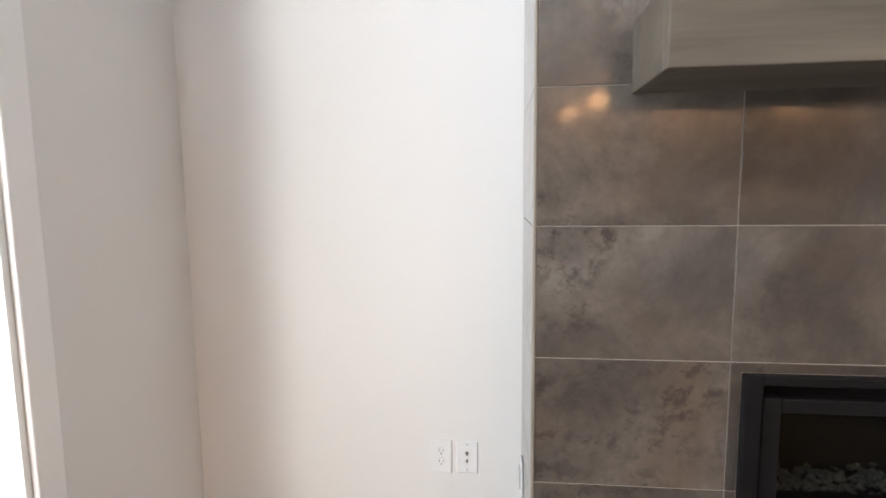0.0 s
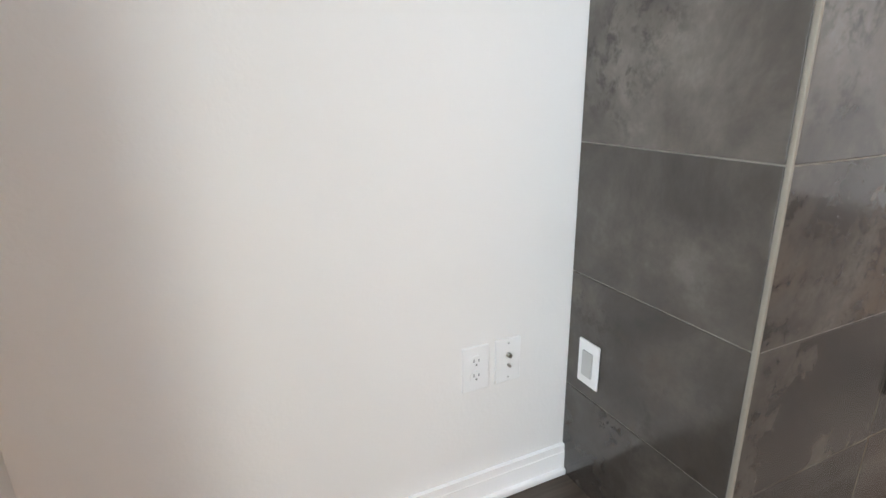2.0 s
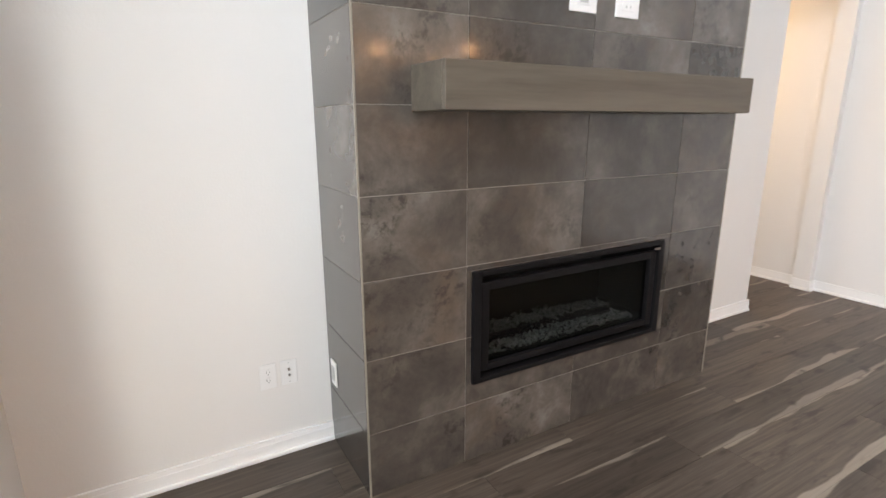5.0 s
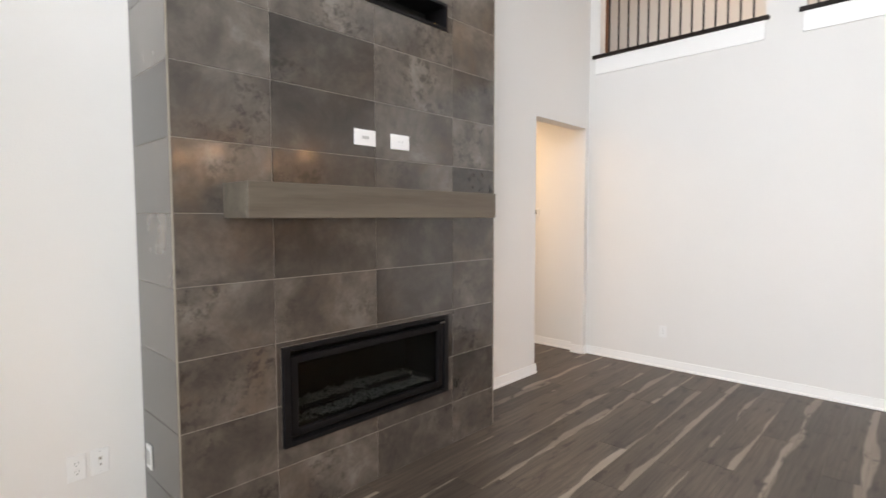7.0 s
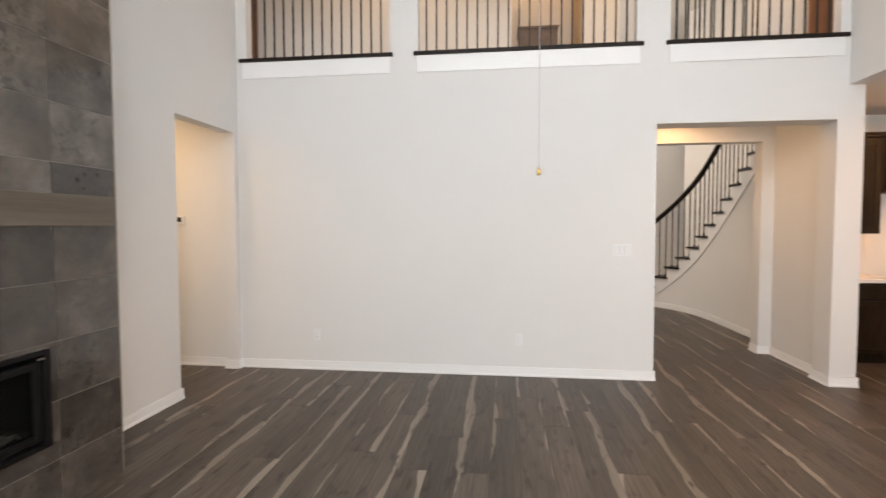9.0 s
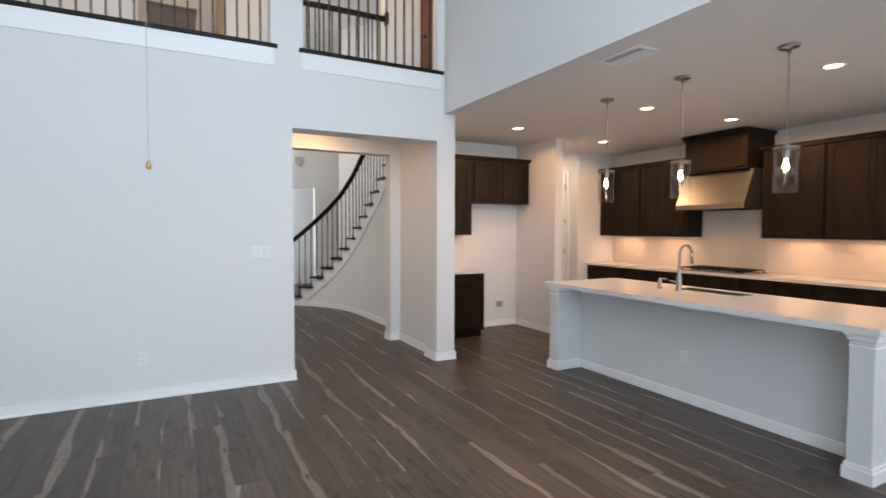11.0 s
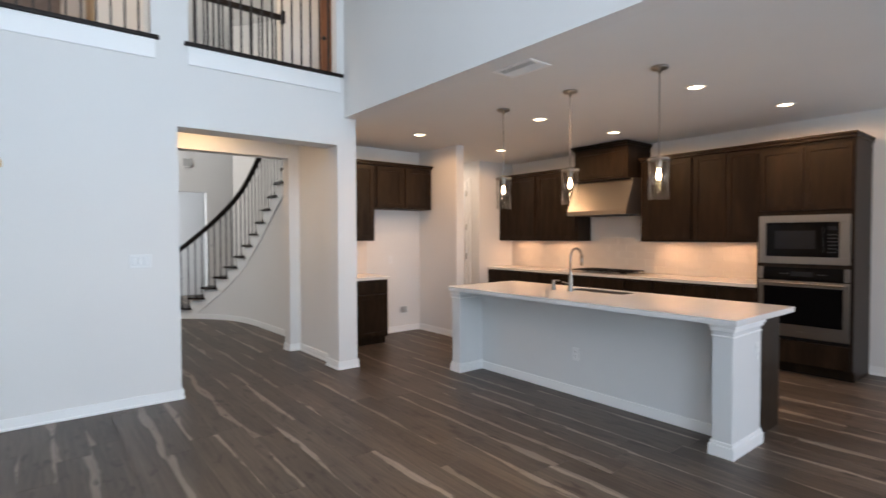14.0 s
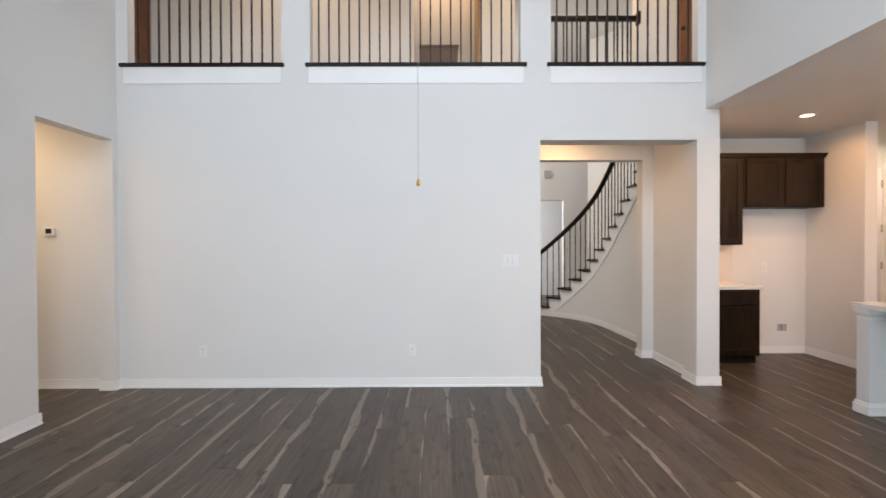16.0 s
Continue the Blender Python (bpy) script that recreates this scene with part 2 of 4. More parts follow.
def tile_material():
    """Large grey-brown stone-look porcelain with clouds, rust and pitted patches, different on each tile."""
    m = bpy.data.materials.new("stone_look_tile")
    m.use_nodes = True
    nt = m.node_tree
    L = nt.links.new
    p = nt.nodes["Principled BSDF"]
    tc = nt.nodes.new("ShaderNodeTexCoord")
    oi = nt.nodes.new("ShaderNodeObjectInfo")
    mul = nt.nodes.new("ShaderNodeVectorMath")
    mul.operation = "MULTIPLY_ADD"
    cv = nt.nodes.new("ShaderNodeCombineXYZ")
    for i in range(3):
        L(oi.outputs["Random"], cv.inputs[i])
    mul.inputs[1].default_value = (31.0, 17.0, 23.0)
    L(cv.outputs[0], mul.inputs[0])
    L(tc.outputs["Object"], mul.inputs[2])

    def nz(scale, detail, dist=0.0, rough=0.55):
        n = nt.nodes.new("ShaderNodeTexNoise")
        n.inputs["Scale"].default_value, n.inputs["Detail"].default_value = scale, detail
        n.inputs["Distortion"].default_value, n.inputs["Roughness"].default_value = dist, rough
        L(mul.outputs[0], n.inputs["Vector"])
        return n.outputs["Fac"]

    base = ramp(nt, [(0.30, (0.044, 0.038, 0.033)), (0.46, (0.070, 0.060, 0.051)), (0.58, (0.105, 0.091, 0.077)), (0.72, (0.165, 0.148, 0.128))], nz(3.4, 9, 0.25, 0.68))
    rust = ramp(nt, [(0.55, (0, 0, 0)), (0.80, (0.8, 0.8, 0.8))], nz(2.2, 6, 0.3, 0.65))
    mr = nt.nodes.new("ShaderNodeMix")
    mr.data_type = "RGBA"
    L(rust, mr.inputs["Factor"])
    L(base, mr.inputs["A"])
    mr.inputs["B"].default_value = (0.095, 0.066, 0.046, 1)
    patch = ramp(nt, [(0.50, (0, 0, 0)), (0.60, (1, 1, 1))], nz(2.0, 3))
    pits = ramp(nt, [(0.49, (0, 0, 0)), (0.60, (1, 1, 1))], nz(19.0, 8, 0.2, 0.72))
    mm = nt.nodes.new("ShaderNodeMath")
    mm.operation = "MULTIPLY"
    L(patch, mm.inputs[0])
    L(pits, mm.inputs[1])
    half = nt.nodes.new("ShaderNodeMath")
    half.operation, half.inputs[1].default_value = "MULTIPLY", 0.68
    L(mm.outputs[0], half.inputs[0])
    mp = nt.nodes.new("ShaderNodeMix")
    mp.data_type = "RGBA"
    L(half.outputs[0], mp.inputs["Factor"])
    L(mr.outputs["Result"], mp.inputs["A"])
    mp.inputs["B"].default_value = (0.022, 0.018, 0.015, 1)
    tone = nt.nodes.new("ShaderNodeMapRange")
    tone.inputs["To Min"].default_value, tone.inputs["To Max"].default_value = 0.60, 1.34
    L(oi.outputs["Random"], tone.inputs["Value"])
    mc = nt.nodes.new("ShaderNodeMix")
    mc.data_type, mc.blend_type = "RGBA", "MULTIPLY"
    mc.inputs["Factor"].default_value = 1
    L(mp.outputs["Result"], mc.inputs["A"])
    L(tone.outputs[0], mc.inputs["B"])
    L(mc.outputs["Result"], p.inputs["Base Color"])
    rr = nt.nodes.new("ShaderNodeMapRange")
    p.inputs["Specular IOR Level"].default_value = 0.45
    p.inputs["Coat Weight"].default_value, p.inputs["Coat Roughness"].default_value = 0.38, 0.09
    rr.inputs["To Min"].default_value, rr.inputs["To Max"].default_value = 0.13, 0.26
    L(nz(5.0, 4), rr.inputs["Value"])
    L(rr.outputs[0], p.inputs["Roughness"])
    b = nt.nodes.new("ShaderNodeBump")
    b.inputs["Strength"].default_value, b.inputs["Distance"].default_value = 0.12, 0.002
    L(nz(22.0, 6), b.inputs["Height"])
    L(b.outputs["Normal"], p.inputs["Normal"])
    return m


M_TILE = tile_material()


PLANK_W = 0.19


def plank_material():
    """Grey-brown oak: long wandering pale sapwood lines, fine grain and dark knots, different on each plank."""
    m = bpy.data.materials.new("grey_brown_oak_plank")
    m.use_nodes = True
    nt = m.node_tree
    L = nt.links.new
    p = nt.nodes["Principled BSDF"]
    tc = nt.nodes.new("ShaderNodeTexCoord")
    oi = nt.nodes.new("ShaderNodeObjectInfo")
    ge = nt.nodes.new("ShaderNodeNewGeometry")
    rnd = nt.nodes.new("ShaderNodeMath")
    L(oi.outputs["Random"], rnd.inputs[0])
    L(ge.outputs["Random Per Island"], rnd.inputs[1])
    cv = nt.nodes.new("ShaderNodeCombineXYZ")
    for i in range(3):
        L(rnd.outputs[0], cv.inputs[i])
    mv = nt.nodes.new("ShaderNodeVectorMath")
    mv.operation = "MULTIPLY_ADD"
    mv.inputs[1].default_value = (41.0, 29.0, 13.0)
    L(cv.outputs[0], mv.inputs[0])
    L(tc.outputs["Object"], mv.inputs[2])

    def nz(sx, sy, detail, dist=0.0, rough=0.5):
        mp = nt.nodes.new("ShaderNodeMapping")
        mp.inputs["Scale"].default_value = (sx, sy, 1)
        L(mv.outputs[0], mp.inputs["Vector"])
        n = nt.nodes.new("ShaderNodeTexNoise")
        n.inputs["Scale"].default_value, n.inputs["Detail"].default_value = 1.0, detail
        n.inputs["Distortion"].default_value, n.inputs["Roughness"].default_value = dist, rough
        L(mp.outputs[0], n.inputs["Vector"])
        return n.outputs["Fac"]

    def mixed(fac, a, b):
        x = nt.nodes.new("ShaderNodeMix")
        x.data_type = "RGBA"
        L(fac, x.inputs["Factor"])
        for k, v in (("A", a), ("B", b)):
            if isinstance(v, tuple):
                x.inputs[k].default_value = v
            else:
                L(v, x.inputs[k])
        return x.outputs["Result"]

    grain = nz(2.2, 60.0, 6, 0.3, 0.65)
    base = ramp(nt, [(0.28, (0.045, 0.034, 0.026)), (0.5, (0.079, 0.061, 0.047)), (0.72, (0.117, 0.092, 0.072))], grain)
    cloud = ramp(nt, [(0.35, (0.80, 0.80, 0.80)), (0.65, (1.16, 1.14, 1.12))], nz(0.9, 5.0, 4, 0.3))
    mc = nt.nodes.new("ShaderNodeMix")
    mc.data_type, mc.blend_type = "RGBA", "MULTIPLY"
    mc.inputs["Factor"].default_value = 1
    L(base, mc.inputs["A"])
    L(cloud, mc.inputs["B"])
    # pale sapwood along one edge of a plank, straight at the joint and wavering inside
    def calc(op, a, b=0.0, c=0.0):
        n = nt.nodes.new("ShaderNodeMath")
        n.operation = op
        for k, v in enumerate((a, b, c)):
            if isinstance(v, (int, float)):
                n.inputs[k].default_value = v
            else:
                L(v, n.inputs[k])
        return n.outputs[0]

    sep = nt.nodes.new("ShaderNodeSeparateXYZ")
    L(tc.outputs["Object"], sep.inputs[0])
    v = calc("FRACT", calc("MULTIPLY", sep.outputs["Y"], -1 / PLANK_W))
    side = calc("GREATER_THAN", calc("FRACT", calc("MULTIPLY", rnd.outputs[0], 7.31)), 0.5)
    u = calc("ABSOLUTE", calc("SUBTRACT", v, side))
    amount = calc("MULTIPLY_ADD", calc("FRACT", calc("MULTIPLY", rnd.outputs[0], 13.7)), 0.22, -0.135)
    th = calc("ADD", calc("MULTIPLY_ADD", nz(1.5, 0.02, 3.0, 0.0, 0.45), 0.85, -0.31), amount)
    line = calc("MULTIPLY", calc("SMOOTH_MIN", calc("MAXIMUM", calc("MULTIPLY", calc("SUBTRACT", th, u), 24.0), 0.0), 1.0, 0.1), calc("MULTIPLY_ADD", grain, 0.6, 0.45))
    c1 = mixed(line, mc.outputs["Result"], (0.285, 0.240, 0.192, 1))
    knot = ramp(nt, [(0.575, (0, 0, 0)), (0.70, (0.88, 0.88, 0.88))], nz(5.0, 15.0, 3, 0.3))
    c2 = mixed(knot, c1, (0.030, 0.021, 0.016, 1))
    fr = nt.nodes.new("ShaderNodeMath")
    fr.operation = "FRACT"
    L(rnd.outputs[0], fr.inputs[0])
    tone = nt.nodes.new("ShaderNodeMapRange")
    tone.inputs["To Min"].default_value, tone.inputs["To Max"].default_value = 0.76, 1.20
    L(fr.outputs[0], tone.inputs["Value"])
    mt = nt.nodes.new("ShaderNodeMix")
    mt.data_type, mt.blend_type = "RGBA", "MULTIPLY"
    mt.inputs["Factor"].default_value = 1
    L(c2, mt.inputs["A"])
    L(tone.outputs[0], mt.inputs["B"])
    L(mt.outputs["Result"], p.inputs["Base Color"])
    p.inputs["Roughness"].default_value = 0.42
    p.inputs["Specular IOR Level"].default_value = 0.36
    b = nt.nodes.new("ShaderNodeBump")
    b.inputs["Strength"].default_value, b.inputs["Distance"].default_value = 0.15, 0.002
    L(grain, b.inputs["Height"])
    L(b.outputs["Normal"], p.inputs["Normal"])
    return m


M_PLANK = plank_material()
for m in (M_CAB, M_ESP):
    m.node_tree.nodes["Principled BSDF"].inputs["Specular IOR Level"].default_value = 0.14

# ---- mesh helpers ----


def box(bm, x0, x1, y0, y1, z0, z1, bevel=0.0):
    m = Matrix.Translation(((x0 + x1) / 2, (y0 + y1) / 2, (z0 + z1) / 2)) @ Matrix.Diagonal((abs(x1 - x0), abs(y1 - y0), abs(z1 - z0), 1))
    r = bmesh.ops.create_cube(bm, size=1, matrix=m)
    if bevel:
        edges = {e for v in r["verts"] for e in v.link_edges}
        bmesh.ops.bevel(bm, geom=list(edges), offset=bevel, segments=2, affect="EDGES", profile=0.5)
    return bm


def cyl(bm, p, q, r, seg=16, r2=None, caps=True):
    p, q = Vector(p), Vector(q)
    m = Matrix.Translation((p + q) / 2) @ (q - p).to_track_quat("Z", "Y").to_matrix().to_4x4()
    bmesh.ops.create_cone(bm, cap_ends=caps, segments=seg, radius1=r, radius2=r if r2 is None else r2, depth=(q - p).length, matrix=m)
    return bm


def lathe(bm, profile, at=(0, 0, 0), seg=24):
    """A body of revolution about z from (radius, height) pairs."""
    rings = []
    for r, z in profile:
        rings.append([bm.verts.new((at[0] + r * math.cos(2 * math.pi * i / seg), at[1] + r * math.sin(2 * math.pi * i / seg), at[2] + z)) for i in range(seg)])
    for a, b in zip(rings, rings[1:]):
        for i in range(seg):
            bm.faces.new((a[i], a[(i + 1) % seg], b[(i + 1) % seg], b[i]))
    bmesh.ops.remove_doubles(bm, verts=bm.verts, dist=1e-6)
    return bm


def tube(bm, pts, r, seg=10):
    pts = [Vector(p) for p in pts]
    rings = []
    for i, p in enumerate(pts):
        d = (pts[min(i + 1, len(pts) - 1)] - pts[max(i - 1, 0)]).normalized()
        s = d.cross(Vector((0.31, 0.87, 0.37))).normalized()
        t = d.cross(s)
        rings.append([bm.verts.new(p + r * (math.cos(2 * math.pi * k / seg) * s + math.sin(2 * math.pi * k / seg) * t)) for k in range(seg)])
    for a, b in zip(rings, rings[1:]):
        for i in range(seg):
            bm.faces.new((a[i], a[(i + 1) % seg], b[(i + 1) % seg], b[i]))
    bm.faces.new(rings[0][::-1])
    bm.faces.new(rings[-1])
    return bm


def mesh(name, bm, material, smooth=False):
    bmesh.ops.recalc_face_normals(bm, faces=bm.faces)
    me = bpy.data.meshes.new(name)
    bm.to_mesh(me)
    bm.free()
    if material:
        me.materials.append(material)
    if smooth:
        for f in me.polygons:
            f.use_smooth = True
    return me


def part(name, bm, material, parent=None, label="", smooth=False):
    ob = new(name, mesh(name, bm, material, smooth))
    if parent:
        ob.parent = parent
    if label:
        ob["label"] = label
    return ob


def B():
    return bmesh.new()


def thing(name, label, category, group="", m=None, kind=""):
    ob = new(name)
    ob.empty_display_size = 0.1
    if m is not None:
        ob.matrix_world = m
    return tagged(ob, label, category, group, kind)


def solid(name, material, boxes, bevel=0.0, label=""):
    """A piece of the setting out of boxes that butt end to end."""
    bm = B()
    for b in boxes:
        box(bm, *b, bevel)
    return tagged(part(name, bm, material), label, "", "", "structure")

# ---- the large structure ----
W = 0.14
OY0, OY1, OZ = -2.205, -3.76, 2.44          # opening to the passage
NX0, NX1 = 3.78, 4.725                      # opening to the hallway
ground = solid("ground", M_GRASS, [(-60, 60, -60, 60, -0.5, -0.25)], label="green lawn around the house")
floor = solid("floor", M_SUBFLOOR, [(XB, 13.75, YK - 0.1, 5.0, -0.25, -0.006)], label="grey-brown oak plank floor through the rooms")
upper_floor = solid("upper_floor", M_CEIL, [(XE + 0.27, 7.3, -3.99, 5.0, 2.76, 3.10)], label="upstairs hall floor slab")

# north wall with the hallway opening
solid("wall_north", M_WALL, [(XW - 0.24, NX0, YN, YN + W, 0, ZT), (NX0, NX1, YN, YN + W, OZ, ZT), (NX1, XE, YN, YN + W, 0, ZT)], label="tall white painted wall behind the fireplace")
# east wall with the passage opening and three openings of the upper landing
e = XE + 0.27
OPS = [(1.857, 0.35), (0.065, -2.01), (-2.31, -3.763)]
SILL, OTOP = 3.165, 4.25
eu = XE + 0.115
eb = [(XE, e, OY0, YN, 0, SILL), (XE, e, OY1, OY0, OZ, SILL), (XE, e, -3.985, OY1, 0, SILL),
      (XE, eu, YS - W, YN, OTOP, ZT)]
ys = [YN] + [v for o in OPS for v in o] + [YS - W]
for a, b in zip(ys[0::2], ys[1::2]):
    if a - b > 0.01:
        eb.append((XE, eu, b, a, SILL, OTOP))
solid("wall_east", M_WALL, eb, label="tall white wall with landing openings above")
# south upper wall over the edge of the kitchen ceiling
solid("wall_south_upper", M_WALL, [(XW - 0.24, XE, YS - W, YS, ZC, ZT)], label="white wall above the kitchen ceiling edge")
# west wall with tall windows
wb = [(XW - 0.24, XW, WINDOWS_G[0][0], YN, 0, ZT), (XW - 0.24, XW, YS - W, WINDOWS_G[2][1], 0, ZT)]
for (a0, b0), (a1, b1) in zip(WINDOWS_G, WINDOWS_G[1:]):
    wb.append((XW - 0.24, XW, a1, b0, 0, ZT))
for a, b in WINDOWS_G:
    wb += [(XW - 0.24, XW, b, a, 0, 0.10), (XW - 0.24, XW, b, a, 2.42, 3.0), (XW - 0.24, XW, b, a, 5.0, ZT)]
solid("wall_west", M_WALL, wb, label="white wall with tall windows")
solid("ceiling", M_CEIL, [(XW - 0.24, e, YS - W, YN + W, ZT, ZT + 0.1)], label="high white ceiling of the great room")
solid("kitchen_ceiling", M_CEIL, [(XB - W, XE, YK - W, YS - W, ZC, ZC + 0.12), (XE, 7.3, YK - W, -3.985, ZC, ZC + 0.012)], label="flat white kitchen ceiling")
# kitchen walls
XN = 6.25
solid("wall_kitchen_back", M_WALL, [(XB - W, 7.3, YK - W, YK, 0, ZC)], label="white kitchen wall behind the cabinets")
solid("wall_kitchen_west", M_WALL, [(XB - W, XB, YK, -7.7, 0, ZC), (XB - W, XB, -6.3, -6.0, 0, ZC), (XB - W, XB, -4.6, YS - W, 0, ZC),
      (XB - W, XB, -7.7, -6.3, 0, 0.3), (XB - W, XB, -7.7, -6.3, 2.4, ZC), (XB - W, XB, -6.0, -4.6, 0, 0.3), (XB - W, XB, -6.0, -4.6, 2.4, ZC)], label="white wall with breakfast windows")
solid("wall_breakfast_north", M_WALL, [(XB - W, XW - 0.24, YS - W, YS, 0, ZC + 0.1)], label="white wall of the breakfast corner")
solid("wall_passage_south", M_WALL, [(e, 6.25, -3.985, -3.835, 0, 2.76)], label="white wall between passage and kitchen")
solid("wall_nook", M_WALL, [(XN, XN + W, -5.885, -3.985, 0, ZC)], label="white wall of the refrigerator nook")
solid("wall_nook_side", M_WALL, [(5.34, XN + W, -6.02, -5.885, 0, ZC)], label="white end wall of the refrigerator nook")
solid("wall_pantry_south", M_WALL, [(6.28, 7.3, -7.32, -7.18, 0, ZC)], label="white wall beside the pantry door")
solid("wall_kitchen_side", M_WALL, [(6.28, 6.42, YK, -7.32, 0, ZC)], label="white side wall of the kitchen counter")
solid("wall_pantry_back", M_WALL, [(7.16, 7.3, -7.18, -6.02, 0, ZC)], label="white wall of the pantry recess")
# passage and its second opening
P2, P3 = 6.02, 6.20
solid("wall_passage_inner", M_WALL, [(P2, P3, -3.835, -3.70, 0, 2.76), (P2, P3, -3.70, -1.2, OZ, 2.76), (P2, P3, -1.2, -1.06, 0, 2.76)], label="white inner passage opening")
solid("wall_passage_north", M_WALL, [(e, P2, -1.2, -1.06, 0, 2.76)], label="white passage wall")
# hallway behind the north opening
solid("wall_hall_east", M_WALL, [(XE, XE + W, YN + W, 4.8, 0, 2.76)], label="white hallway wall")
solid("wall_hall_west", M_WALL, [(3.3, 3.44, YN + W, 4.8, 0, 2.76)], label="white hallway wall")
solid("wall_hall_end", M_WALL, [(3.3, XE + W, 4.8, 4.94, 0, 2.76)], label="white hallway end wall")
solid("hall_ceiling", M_CEIL, [(3.3, XE + W, YN + W, 4.94, 2.76, 2.9)], label="white hallway ceiling")
# foyer with the stair
solid("wall_foyer_far", M_WALL, [(12.0, 12.14, -3.56, 3.0, 0, ZT), (12.0, 12.14, -4.17, -3.56, 2.44, ZT), (12.0, 12.14, -6.5, -4.17, 0, ZT)], label="white foyer wall with a doorway")
solid("wall_foyer_room", M_WALL, [(13.6, 13.74, -6.5, 0, 0, 3.0)], label="pale wall beyond the foyer doorway")
solid("wall_foyer_north", M_WALL, [(P3, 12.14, 3.0, 3.14, 0, ZT)], label="white foyer wall")
solid("foyer_ceiling", M_CEIL, [(e, 13.8, -8.2, 5.2, ZT, ZT + 0.1)], label="high white foyer ceiling")
solid("wall_outer_south", M_WALL, [(7.3, 13.8, -8.14, -8.0, 0, ZT), (13.74, 13.88, -8.0, 5.0, 0, ZT), (XN + W, 7.3, -4.1, -3.99, ZC, 3.1)], label="plain outer wall")
# upstairs hall
solid("wall_landing", M_WALL, [(6.5, 6.62, -0.86, 2.95, 3.10, ZT), (6.5, 6.62, -2.2, -1.76, 3.10, ZT), (6.5, 6.62, -1.76, -0.86, 5.2, ZT)], label="beige upstairs hall wall")
solid("wall_landing_room", M_WALL, [(7.25, 7.37, -2.2, 0, 3.1, ZT)], label="tan wall of the upstairs room")
solid("wall_landing_north", M_WALL, [(e, 6.62, 2.95, 3.05, 3.10, ZT)], label="upstairs hall end wall")
solid("wall_landing_south", M_WALL, [(6.15, 6.35, -4.6, -3.70, 3.10, ZT), (e, 6.35, -4.72, -4.6, 3.10, ZT)], label="white upstairs wall beside the stair")

# ---- trim ----
BT, BH = 0.015, 0.09


def baseboard(runs, label="white painted baseboard"):
    bm = B()
    for x0, x1, y0, y1 in runs:
        box(bm, x0, x1, y0, y1, 0, BH - 0.022)
        # shoe moulding at the foot
        if abs(x1 - x0) < abs(y1 - y0):
            box(bm, x0 - 0.011, x1 + 0.011, y0, y1, 0, 0.019, 0.004)
        else:
            box(bm, x0, x1, y0 - 0.011, y1 + 0.011, 0, 0.019, 0.004)
        # thinner moulded top
        if abs(x1 - x0) < abs(y1 - y0):
            s = 0.004
            box(bm, x0, x1 - s, y0, y1, BH - 0.022, BH)
        else:
            box(bm, x0, x1, y0 + 0.002, y1 - 0.002, BH - 0.022, BH)
    return tagged(part("baseboard", bm, M_TRIM), label, "", "", "structure")


t = BT
baseboard([(XW, 0.42, YN - t, YN), (2.535, NX0 + t, YN - t, YN), (NX1 - t, XE - t, YN - t, YN), (NX1 - t, NX1, YN, YN + W)])
baseboard([(XE - t, XE, OY0 - t, YN), (XE - t, XE, -3.985 - t, OY1 + t), (XE, e + t, OY1, OY1 + t), (XE, e, -3.985 - t, -3.985), (XE, e, OY0 - t, OY0)])
baseboard([(e, P2, -3.835, -3.835 + t), (P2 - t, P2, -3.82, -3.70 + t), (P2, P3, -3.70, -3.70 + t)])
baseboard([(XE - t, XE, YN + W, 4.8)])
baseboard([(XN - t, XN, -5.885, -4.95), (5.34 - t, XN - t, -5.885, -5.885 + t), (5.34 - t, 5.34, -6.02, -5.885)])
baseboard([(XB, 1.15, YK, YK + t)])
baseboard([(XW, XW + t, 1.40, YN - t)])
baseboard([(11.985, 12.0, -3.56, 3.0), (11.985, 12.0, -4.6, -4.17)])

# sills with aprons under the landing openings
for (a, b), (s0, s1) in zip(OPS, [(1.93, 0.32), (0.11, -2.07), (-2.27, -3.83)]):
    bm = B()
    box(bm, XE - 0.035, eu + 0.03, s1, s0, SILL, SILL + 0.035, 0.006)
    ob = tagged(part("window_sill", bm, M_ESP), "dark espresso wooden ledge under the landing balusters", "", "", "structure")
    bm = B()
    box(bm, XE - 0.014, XE - 0.001, s1 + 0.03, s0 - 0.03, SILL - 0.165, SILL - 0.001, 0.003)
    tagged(part("trim", bm, M_TRIM), "white apron board under the dark ledge", "", "", "structure")

# windows of the great room
for i, (a, b) in enumerate(WINDOWS_G):
    for z0, z1 in ((0.10, 2.42), (3.0, 5.0)):
        w = tagged(new("window_%d" % (i + 1)), "tall white-framed window", "", "", "structure")
        f = B()
        x0, x1 = XW - 0.22, XW - 0.14
        box(f, x0, x1, b, b + 0.055, z0, z1, 0.004)
        box(f, x0, x1, a - 0.055, a, z0, z1, 0.004)
        box(f, x0, x1, b + 0.055, a - 0.055, z0, z0 + 0.06, 0.004)
        box(f, x0, x1, b + 0.055, a - 0.055, z1 - 0.06, z1, 0.004)
        part("window_frame", f, M_MANTEL if z0 < 1 else M_TRIM, w, "taupe window frame")
        g = part("pane", box(B(), XW - 0.185, XW - 0.179, b + 0.05, a - 0.05, z0 + 0.05, z1 - 0.05), M_PANE, w)
        g.visible_shadow = False
bm = B()
a = WINDOWS_G[0][0]
box(bm, XW, XW + 0.018, a, a + 0.075, 0, 2.5, 0.004)
box(bm, XW - 0.135, XW, a - 0.001, a - 0.016, 0.1, 2.42)
